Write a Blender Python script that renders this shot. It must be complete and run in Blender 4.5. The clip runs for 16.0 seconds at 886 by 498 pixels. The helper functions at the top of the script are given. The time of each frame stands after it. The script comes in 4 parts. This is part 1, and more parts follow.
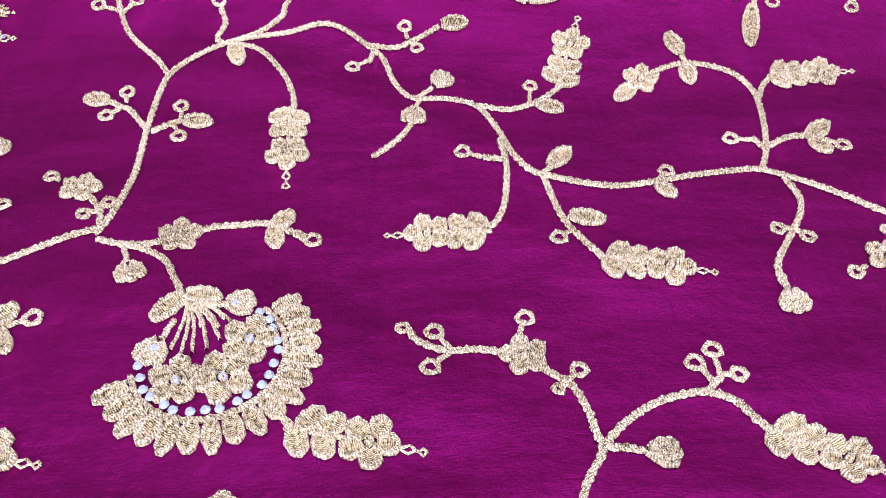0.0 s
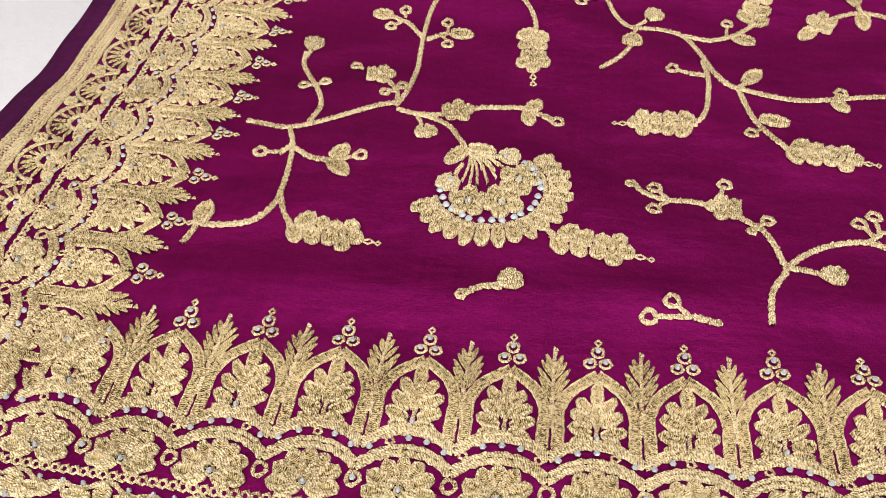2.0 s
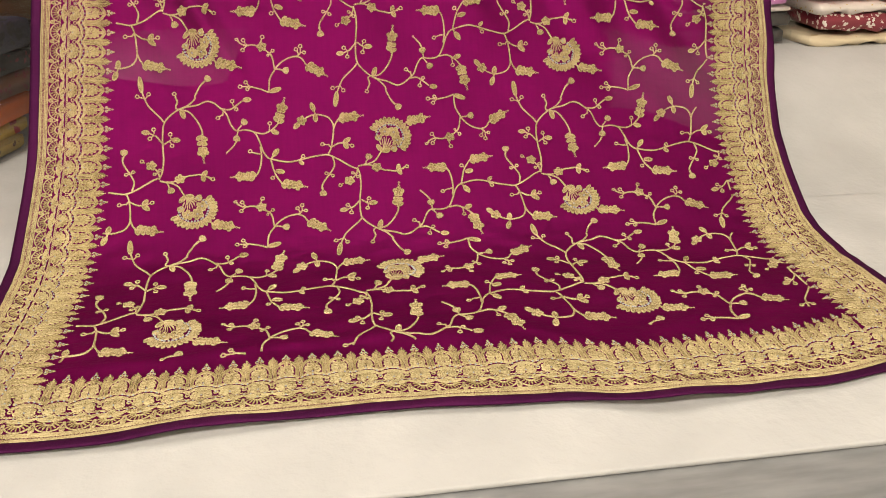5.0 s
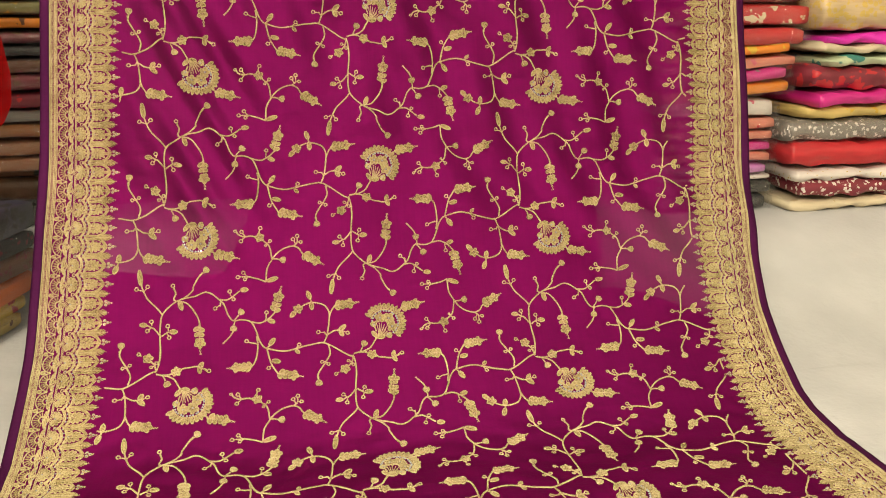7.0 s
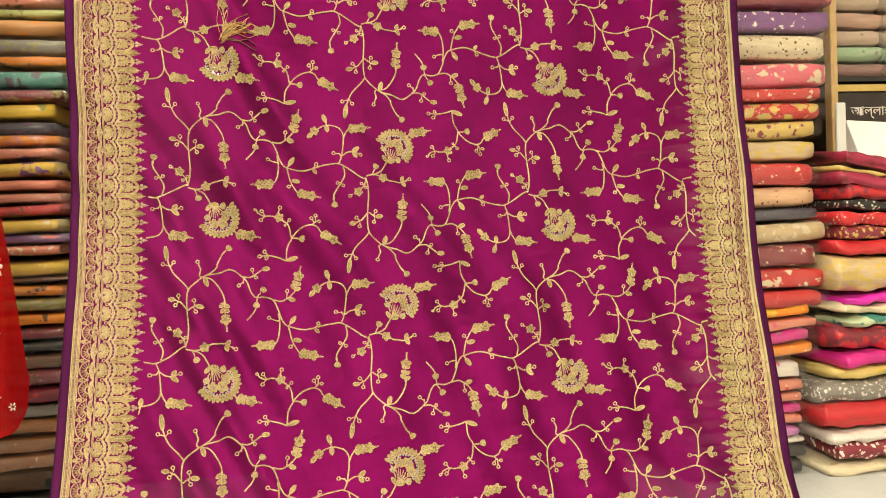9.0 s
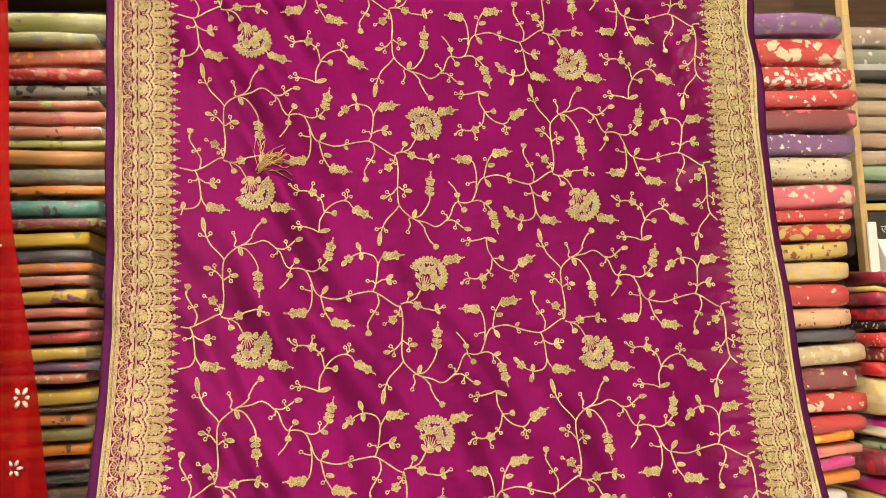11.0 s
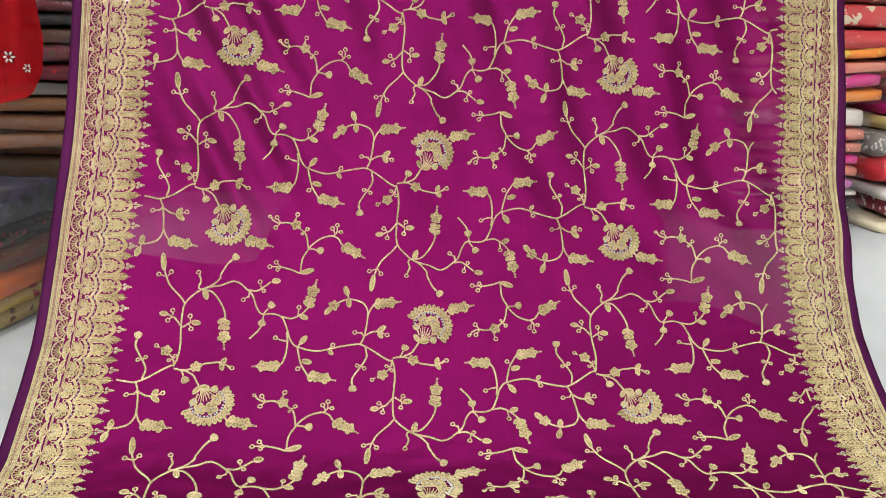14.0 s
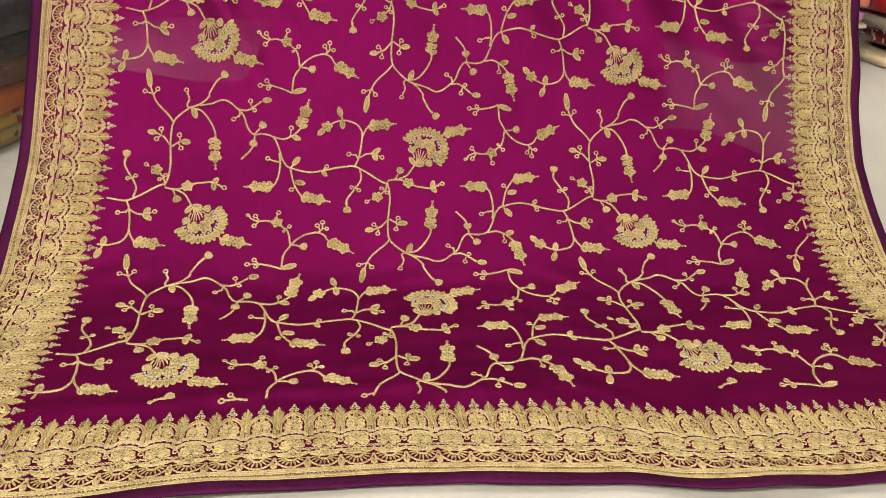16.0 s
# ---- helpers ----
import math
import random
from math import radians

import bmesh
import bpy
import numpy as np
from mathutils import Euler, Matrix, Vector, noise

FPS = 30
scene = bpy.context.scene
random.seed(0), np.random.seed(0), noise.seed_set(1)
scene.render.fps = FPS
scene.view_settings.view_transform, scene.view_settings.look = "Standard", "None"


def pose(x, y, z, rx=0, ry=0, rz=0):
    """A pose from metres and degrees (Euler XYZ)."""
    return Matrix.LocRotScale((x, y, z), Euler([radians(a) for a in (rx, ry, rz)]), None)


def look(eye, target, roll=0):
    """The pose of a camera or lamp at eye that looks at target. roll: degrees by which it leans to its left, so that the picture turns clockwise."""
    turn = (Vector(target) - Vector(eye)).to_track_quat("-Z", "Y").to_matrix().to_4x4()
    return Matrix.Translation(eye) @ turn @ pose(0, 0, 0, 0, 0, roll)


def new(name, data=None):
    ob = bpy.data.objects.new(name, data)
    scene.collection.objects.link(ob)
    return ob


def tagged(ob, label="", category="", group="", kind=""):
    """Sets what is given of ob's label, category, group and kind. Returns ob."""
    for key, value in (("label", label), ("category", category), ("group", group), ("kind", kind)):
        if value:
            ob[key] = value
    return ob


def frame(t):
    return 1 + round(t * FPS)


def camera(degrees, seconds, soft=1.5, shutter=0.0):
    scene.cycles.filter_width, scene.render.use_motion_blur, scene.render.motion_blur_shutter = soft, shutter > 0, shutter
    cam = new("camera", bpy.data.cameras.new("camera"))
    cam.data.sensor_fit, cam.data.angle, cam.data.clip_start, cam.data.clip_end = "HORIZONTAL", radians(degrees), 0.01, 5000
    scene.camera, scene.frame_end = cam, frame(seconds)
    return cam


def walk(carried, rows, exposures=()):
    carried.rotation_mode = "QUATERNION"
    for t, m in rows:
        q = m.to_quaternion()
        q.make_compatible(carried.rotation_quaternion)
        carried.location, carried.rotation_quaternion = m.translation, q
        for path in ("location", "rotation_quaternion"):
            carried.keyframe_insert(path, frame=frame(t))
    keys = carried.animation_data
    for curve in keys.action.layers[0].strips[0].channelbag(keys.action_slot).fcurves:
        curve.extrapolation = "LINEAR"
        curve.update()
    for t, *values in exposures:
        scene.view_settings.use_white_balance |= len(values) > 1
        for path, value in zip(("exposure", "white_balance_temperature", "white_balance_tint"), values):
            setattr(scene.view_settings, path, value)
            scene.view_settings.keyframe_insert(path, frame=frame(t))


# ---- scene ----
cam = camera(55.5, 16.0, 0.9)
PATH = [
    (0, (0.003, -0.009, 0.186), (0.022, 1.438, -1.195), 0.7),
    (0.5, (-0.026, -0.016, 0.189), (-0.056, 1.403, -1.221), 0.6),
    (1, (-0.064, -0.036, 0.189), (-0.182, 1.371, -1.228), -0.1),
    (1.5, (-0.07, -0.066, 0.196), (-0.273, 1.334, -1.217), -0.8),
    (2, (-0.037, -0.103, 0.209), (-0.264, 1.316, -1.182), -1.0),
    (2.5, (0.023, -0.172, 0.27), (-0.164, 1.293, -1.079), -0.9),
    (3, (0.058, -0.28, 0.339), (-0.013, 1.283, -0.906), 0.2),
    (3.5, (0.072, -0.411, 0.403), (0.121, 1.233, -0.735), 0.7),
    (4, (0.076, -0.565, 0.447), (0.262, 1.165, -0.539), 1.1),
    (4.2, (0.078, -0.616, 0.452), (0.307, 1.149, -0.459), 1.2),
    (6.3, (0.116, -0.686, 0.462), (0.459, 1.133, -0.295), -0.6),
    (6.5, (0.108, -0.681, 0.484), (0.451, 1.157, -0.227), -0.8),
    (7, (0.095, -0.653, 0.536), (0.434, 1.24, -0.013), -0.5),
    (7.5, (0.091, -0.636, 0.574), (0.416, 1.299, 0.185), -0.5),
    (8, (0.088, -0.629, 0.595), (0.41, 1.327, 0.327), -0.7),
    (8.5, (0.085, -0.624, 0.616), (0.416, 1.34, 0.434), -1.2),
    (9, (0.082, -0.601, 0.661), (0.428, 1.368, 0.589), -2.3),
    (9.5, (0.071, -0.585, 0.7), (0.446, 1.378, 0.763), -3.0),
    (9.7, (0.066, -0.579, 0.712), (0.452, 1.381, 0.82), -3.4),
    (11.8, (0.054, -0.578, 0.632), (0.331, 1.393, 0.824), -1.6),
    (12, (0.057, -0.57, 0.61), (0.33, 1.406, 0.746), -1.2),
    (12.5, (0.062, -0.561, 0.575), (0.319, 1.422, 0.547), -0.5),
    (13, (0.072, -0.551, 0.532), (0.314, 1.423, 0.327), 0.4),
    (13.5, (0.079, -0.546, 0.5), (0.315, 1.406, 0.135), 1.3),
    (14, (0.098, -0.545, 0.477), (0.341, 1.374, -0.029), 1.7),
    (14.5, (0.109, -0.537, 0.437), (0.385, 1.329, -0.225), 2.2),
    (15, (0.108, -0.53, 0.426), (0.397, 1.29, -0.35), 2.5),
    (15.5, (0.102, -0.537, 0.434), (0.378, 1.269, -0.379), 2.5),
    (16, (0.094, -0.539, 0.435), (0.356, 1.262, -0.395), 2.7),
]
walk(cam, [(t, look(eye, target, roll)) for t, eye, target, roll in PATH],
     [(0.0, 0.34, 4800, 32), (1.0, 0.18, 5350, 22), (2.0, -0.06, 6000, 15), (3.0, -0.26, 6500, 14), (4.2, -0.27, 6800, 12), (6.3, -0.22, 7900, 6), (8.5, 0.14, 8000, 1), (9.7, 0.27, 7900, 1),
      (11.8, 0.38, 7000, 3), (13.0, 0.18, 5750, 4), (14.2, -0.06, 5800, 4), (15.0, -0.22, 7200, 9), (16.0, -0.28, 7400, 7)])

# ---- world and lights ----
world = bpy.data.worlds.new("world")
scene.world = world
world.use_nodes = True
world.node_tree.nodes["Background"].inputs[0].default_value = (1.0, 0.95, 0.88, 1)
world.node_tree.nodes["Background"].inputs[1].default_value = 0.18


def ceiling_lamp(x, y, z, sx, sy, power):
    data = bpy.data.lights.new("ceiling_lamp", "AREA")
    data.shape, data.size, data.size_y, data.energy, data.color = "RECTANGLE", sx, sy, power, (1.0, 0.965, 0.915)
    ob = new("ceiling_lamp", data)
    ob.location = (x, y, z)
    return ob


ceiling_lamp(0.25, 0.02, 2.55, 1.2, 0.25, 25)
ceiling_lamp(0.25, 0.86, 2.6, 2.2, 0.2, 26)
ceiling_lamp(1.1, -1.9, 2.2, 1.2, 0.25, 56)
ceiling_lamp(-0.9, -2.0, 2.2, 1.2, 0.25, 116)

# ---- materials ----


def material(name):
    m = bpy.data.materials.new(name)
    m.use_nodes = True
    return m, m.node_tree.nodes, m.node_tree.links, m.node_tree.nodes["Principled BSDF"]


def noise_node(nodes, links, scale, detail=3, stretch=(1, 1, 1), random=False):
    tc = nodes.new("ShaderNodeTexCoord")
    mp = nodes.new("ShaderNodeMapping")
    mp.inputs["Scale"].default_value = stretch
    links.new(tc.outputs["Object"], mp.inputs["Vector"])
    if random:
        info = nodes.new("ShaderNodeObjectInfo")
        mul = nodes.new("ShaderNodeMath")
        mul.operation, mul.inputs[1].default_value = "MULTIPLY", 7.0
        links.new(info.outputs["Random"], mul.inputs[0])
        links.new(mul.outputs[0], mp.inputs["Location"])
    n = nodes.new("ShaderNodeTexNoise")
    n.inputs["Scale"].default_value, n.inputs["Detail"].default_value = scale, detail
    links.new(mp.outputs[0], n.inputs["Vector"])
    return n


def ramp(nodes, links, source, stops):
    r = nodes.new("ShaderNodeValToRGB")
    while len(r.color_ramp.elements) < len(stops):
        r.color_ramp.elements.new(0.5)
    for e, (p, c) in zip(r.color_ramp.elements, stops):
        e.position, e.color = p, (*c, 1)
    links.new(source, r.inputs[0])
    return r


def bump(nodes, links, source, strength, distance, target):
    b = nodes.new("ShaderNodeBump")
    b.inputs["Strength"].default_value, b.inputs["Distance"].default_value = strength, distance
    links.new(source, b.inputs["Height"])
    links.new(b.outputs[0], target.inputs["Normal"])
    return b


def plain(name, low, high, rough=0.7, scale=40, metal=0.0, bumpy=0.2, depth=0.001, stretch=(1, 1, 1), random=False, sheen=0.0, spec=0.5):
    m, nodes, links, p = material(name)
    n = noise_node(nodes, links, scale, 4, stretch, random)
    r = ramp(nodes, links, n.outputs["Fac"], [(0.3, low), (0.7, high)])
    links.new(r.outputs[0], p.inputs["Base Color"])
    p.inputs["Roughness"].default_value, p.inputs["Metallic"].default_value = rough, metal
    p.inputs["Sheen Weight"].default_value, p.inputs["Specular IOR Level"].default_value = sheen, spec
    if bumpy:
        fine = noise_node(nodes, links, scale * 9, 3, stretch)
        bump(nodes, links, fine.outputs["Fac"], bumpy, depth, p)
    return m


def sheer(name, low, high, clear, gloss, shine, weave=2600, grain=0.3):
    """A thin woven cloth with a soft coloured lustre that lets some of what lies behind show through."""
    m, nodes, links, p = material(name)
    big = noise_node(nodes, links, 7, 3)
    r = ramp(nodes, links, big.outputs["Fac"], [(0.3, low), (0.7, high)])
    slub = noise_node(nodes, links, 420, 3, (1, 0.05, 0.05))
    pick = noise_node(nodes, links, 900, 3, (0.06, 1, 1))
    both = nodes.new("ShaderNodeMath")
    links.new(slub.outputs["Fac"], both.inputs[0])
    links.new(pick.outputs["Fac"], both.inputs[1])
    half = nodes.new("ShaderNodeMath")
    half.operation, half.inputs[1].default_value = "MULTIPLY", 0.5
    links.new(both.outputs[0], half.inputs[0])
    sr = ramp(nodes, links, half.outputs[0], [(0.36, (0.84, 0.84, 0.84)), (0.64, (1.14, 1.14, 1.14))])
    mult = nodes.new("ShaderNodeMix")
    mult.data_type, mult.blend_type = "RGBA", "MULTIPLY"
    mult.inputs["Factor"].default_value = 1.0
    links.new(r.outputs[0], mult.inputs["A"])
    links.new(sr.outputs[0], mult.inputs["B"])
    links.new(mult.outputs["Result"], p.inputs["Base Color"])
    p.inputs["Roughness"].default_value = 0.6
    p.inputs["Specular IOR Level"].default_value = 0.03
    warp = noise_node(nodes, links, weave, 2, (1, 0.22, 0.22))
    weft = noise_node(nodes, links, weave * 0.8, 2, (0.30, 1, 1))
    add = nodes.new("ShaderNodeMath")
    links.new(warp.outputs["Fac"], add.inputs[0])
    links.new(weft.outputs["Fac"], add.inputs[1])
    rumple = noise_node(nodes, links, 34, 4, (1, 1.6, 1.6))
    b0 = bump(nodes, links, rumple.outputs["Fac"], 0.45, 0.006, p)
    b = bump(nodes, links, add.outputs[0], grain, 0.0005, p)
    links.new(b0.outputs[0], b.inputs["Normal"])
    lustre = nodes.new("ShaderNodeBsdfGlossy")
    lustre.inputs["Color"].default_value = (*gloss, 1)
    lustre.inputs["Roughness"].default_value = 0.47
    links.new(b.outputs[0], lustre.inputs["Normal"])
    silk = nodes.new("ShaderNodeMixShader")
    silk.inputs[0].default_value = shine
    links.new(p.outputs[0], silk.inputs[1])
    links.new(lustre.outputs[0], silk.inputs[2])
    t = nodes.new("ShaderNodeBsdfTransparent")
    mix = nodes.new("ShaderNodeMixShader")
    mix.inputs[0].default_value = clear
    links.new(silk.outputs[0], mix.inputs[1])
    links.new(t.outputs[0], mix.inputs[2])
    links.new(mix.outputs[0], nodes["Material Output"].inputs["Surface"])
    return m


PURPLE = sheer("purple_georgette", (0.047, 0.0008, 0.019), (0.071, 0.0012, 0.030), 0.12, (0.50, 0.008, 0.25), 0.16, 2300, 0.40)
HEM = sheer("purple_hem", (0.021, 0.0032, 0.017), (0.040, 0.0052, 0.029), 0.0, (0.42, 0.05, 0.34), 0.06, 1500, 0.7)
BACKING = plain("plum_backing", (0.075, 0.0012, 0.030), (0.11, 0.0018, 0.045), 0.7, 12, spec=0.1)


def gold_thread(name, dark, light, rough, metal, along, across):
    """Metallic thread laid side by side: fine lines that follow the stitches, glints and shade coloured in."""
    m, nodes, links, p = material(name)

    def math_node(kind, a, b):
        n = nodes.new("ShaderNodeMath")
        n.operation = kind
        for k, v in enumerate((a, b)):
            if isinstance(v, (int, float)):
                n.inputs[k].default_value = v
            elif v is not None:
                links.new(v, n.inputs[k])
        return n.outputs[0]

    uv = nodes.new("ShaderNodeUVMap")
    sep = nodes.new("ShaderNodeSeparateXYZ")
    links.new(uv.outputs[0], sep.inputs[0])
    jitter = noise_node(nodes, links, 420, 2)
    phase = math_node("ADD", math_node("MULTIPLY", sep.outputs[0], 6.283 / across), math_node("MULTIPLY", sep.outputs[1], 6.283 / along))
    phase = math_node("ADD", phase, math_node("MULTIPLY", jitter.outputs["Fac"], 9.0))
    line = math_node("ADD", math_node("MULTIPLY", math_node("SINE", phase, None), 0.5), 0.5)
    broad = noise_node(nodes, links, 60, 2)
    grain = noise_node(nodes, links, 1150, 3)
    tone = math_node("ADD", math_node("MULTIPLY", line, 0.12), math_node("MULTIPLY", broad.outputs["Fac"], 0.22))
    tone = math_node("ADD", tone, math_node("MULTIPLY", grain.outputs["Fac"], 0.68))
    mid = tuple(0.42 * a + 0.58 * b for a, b in zip(dark, light))
    # the ramp paints sparkle and the brownish shade between threads into the base colour
    r = ramp(nodes, links, tone, [(0.39, dark), (0.49, mid), (0.60, light)])
    links.new(r.outputs[0], p.inputs["Base Color"])
    p.inputs["Metallic"].default_value, p.inputs["Roughness"].default_value = metal, rough
    fuzz = noise_node(nodes, links, 1500, 2)
    height = math_node("ADD", math_node("MULTIPLY", line, 0.5), math_node("MULTIPLY", fuzz.outputs["Fac"], 1.2))
    bump(nodes, links, height, 1.0, 0.00045, p)
    return m


GOLD = gold_thread("gold_cord", (0.20, 0.132, 0.040), (0.75, 0.62, 0.355), 0.27, 0.28, 0.00085, 0.0011)
GOLD_FILL = gold_thread("gold_satin_stitch", (0.052, 0.030, 0.006), (0.66, 0.52, 0.25), 0.24, 0.30, 0.00060, 0.005)
GEM, gn, gl, gp = material("rhinestone")
gp.inputs["Base Color"].default_value = (0.50, 0.55, 0.58, 1)
gp.inputs["Metallic"].default_value, gp.inputs["Roughness"].default_value = 0.45, 0.16
WHITE = plain("white_sheet", (0.39, 0.39, 0.39), (0.45, 0.45, 0.45), 0.8, 9, 0, 0.35, 0.004)
TILE = plain("grey_tile", (0.16, 0.165, 0.17), (0.24, 0.245, 0.25), 0.3, 14, 0, 0.1, 0.001, (1, 5, 1))
WALL = plain("cream_wall", (0.62, 0.57, 0.48), (0.68, 0.63, 0.54), 0.8, 3)
DARK = plain("dark_wood", (0.035, 0.016, 0.008), (0.07, 0.03, 0.014), 0.5, 10, 0, 0.2, 0.001, (1, 1, 8))
WOOD = plain("pine_batten", (0.45, 0.29, 0.12), (0.56, 0.38, 0.18), 0.5, 12, 0, 0.1, 0.001, (6, 6, 0.5))

# ---- mesh helpers ----


def mesh_object(name, verts, faces, mats, parent=None, label="", smooth=True, slots=None, uvs=None):
    me = bpy.data.meshes.new(name)
    me.from_pydata([tuple(v) for v in verts], [], faces)
    if uvs is not None:
        index = np.empty(len(me.loops), np.int32)
        me.loops.foreach_get("vertex_index", index)
        me.uv_layers.new(name="stitch").data.foreach_set("uv", np.asarray(uvs, np.float32)[index].ravel())
    for m in mats if isinstance(mats, (list, tuple)) else [mats]:
        me.materials.append(m)
    if slots is not None:
        me.polygons.foreach_set("material_index", slots)
    me.polygons.foreach_set("use_smooth", [smooth] * len(me.polygons))
    ob = new(name, me)
    ob.parent = parent
    return tagged(ob, label)


def part(name, bm, mat, parent, label="", smooth=False):
    me = bpy.data.meshes.new(name)
    bm.to_mesh(me)
    bm.free()
    me.materials.append(mat)
    me.polygons.foreach_set("use_smooth", [smooth] * len(me.polygons))
    ob = new(name, me)
    ob.parent = parent
    return tagged(ob, label)


def box(x0, x1, y0, y1, z0, z1, bevel=0.0, cuts=2):
    bm = bmesh.new()
    bmesh.ops.create_cube(bm, size=1)
    for v in bm.verts:
        v.co = ((x0 + x1) / 2 + v.co.x * (x1 - x0), (y0 + y1) / 2 + v.co.y * (y1 - y0), (z0 + z1) / 2 + v.co.z * (z1 - z0))
    if bevel:
        bmesh.ops.bevel(bm, geom=bm.edges[:], offset=bevel, segments=cuts, affect="EDGES", profile=0.5)
    return bm


def thing(name, label, category, group="", kind="", at=(0, 0, 0)):
    ob = new(name)
    ob.location = at
    ob.empty_display_size = 0.02
    return tagged(ob, label, category, group, kind)


# ---- the room ----
floor_bed = part("floor_sheet", box(-2.6, 2.6, -0.14, 2.0, -0.006, 0.0, 0.002, 2), WHITE, None, "", True)
tagged(floor_bed, "white cloth-covered floor padding of the shop", "floor covering", kind="structure")
floor = part("floor", box(-2.6, 2.6, -2.6, 2.0, -0.2, -0.0065), TILE, None)
tagged(floor, "grey polished stone tile floor beside the mattress", "floor", kind="structure")
# the white cover runs up onto the low step that the piles stand on


def cover(x0, x1, y0, y1, label):
    n, verts, faces = 14, [], []
    rows = [(y0 + (y1 - y0) * i / n, 0.0004 + 0.1396 * (0.5 - 0.5 * math.cos(math.pi * i / n))) for i in range(n + 1)] + [(2.0, 0.14)]
    cols = 24
    for y, z in rows:
        verts += [(x0 + (x1 - x0) * i / cols, y, z + 0.002 * noise.noise((i * 0.7, y * 4, 2)) * (z > 0.01)) for i in range(cols + 1)]
    for j in range(len(rows) - 1):
        faces += [(j * (cols + 1) + i, j * (cols + 1) + i + 1, (j + 1) * (cols + 1) + i + 1, (j + 1) * (cols + 1) + i) for i in range(cols)]
    n0 = len(verts)
    for i in (0, cols):
        side = [j * (cols + 1) + i for j in range(len(rows))]
        verts += [(verts[k][0], verts[k][1], 0.0) for k in side]
        base = len(verts) - len(side)
        faces += [(side[j], side[j + 1], base + j + 1, base + j) for j in range(len(side) - 1)]
    return tagged(mesh_object("display_step", verts, faces, WHITE), label, "step", kind="structure")


cover(0.66, 2.6, 0.42, 0.83, "white cloth-covered low step under the fabric piles")
cover(-0.30, 0.0, 0.80, 0.885, "white cloth-covered low step behind the drape")
cover(-2.6, -0.30, 1.00, 1.05, "white cloth-covered low step behind the bagged fabrics")
for nm, b in (("wall_north", (-2.6, 2.6, 2.0, 2.1, -0.2, 2.7)), ("wall_south", (-2.6, 2.6, -2.7, -2.6, -0.2, 2.7)),
              ("wall_west", (-2.7, -2.6, -2.7, 2.1, -0.2, 2.7)), ("wall_east", (2.6, 2.7, -2.7, 2.1, -0.2, 2.7))):
    tagged(part(nm, box(*b), WALL, None), "plain cream painted shop wall", "wall", kind="structure")
tagged(part("ceiling", box(-2.7, 2.7, -2.7, 2.1, 2.7, 2.8), WALL, None), "plain cream painted shop ceiling", "ceiling", kind="structure")

# ---- the draped cloth: a surface in cloth metres, u across and v up from the hem ----
PROFILE = [(-0.041, 0.006), (0.06, 0.007), (0.17, 0.008), (0.25, 0.011), (0.30, 0.024), (0.35, 0.054), (0.395, 0.088), (0.432, 0.125), (0.493, 0.224),
           (0.54, 0.320), (0.581, 0.437), (0.613, 0.545), (0.640, 0.660), (0.660, 0.785), (0.672, 0.92), (0.680, 1.10), (0.686, 1.40), (0.69, 1.75)]


def smooth_curve(points, n):
    """A Catmull-Rom curve through points, n steps a span."""
    p = np.array(points, float)
    p = np.vstack([2 * p[0] - p[1], p, 2 * p[-1] - p[-2]])
    t = np.linspace(0, 1, n, endpoint=False)[:, None]
    out = []
    for a, b, c, d in zip(p, p[1:], p[2:], p[3:]):
        out.append(0.5 * (2 * b + (c - a) * t + (2 * a - 5 * b + 4 * c - d) * t ** 2 + (3 * b - a - 3 * c + d) * t ** 3))
    return np.vstack(out + [p[-2:-1]])


PROF = smooth_curve(PROFILE, 24)
PROF_S = np.concatenate([[0], np.cumsum(np.hypot(*np.diff(PROF, axis=0).T))])
LEFT, RIGHT, TOP = -0.263, 0.768, 1.85
U0, V0, DU, PERIOD = -0.050, 0.172, 0.2555, 0.232


def step_in(x, a, b):
    t = np.clip((x - a) / (b - a), 0, 1)
    return t * t * (3 - 2 * t)


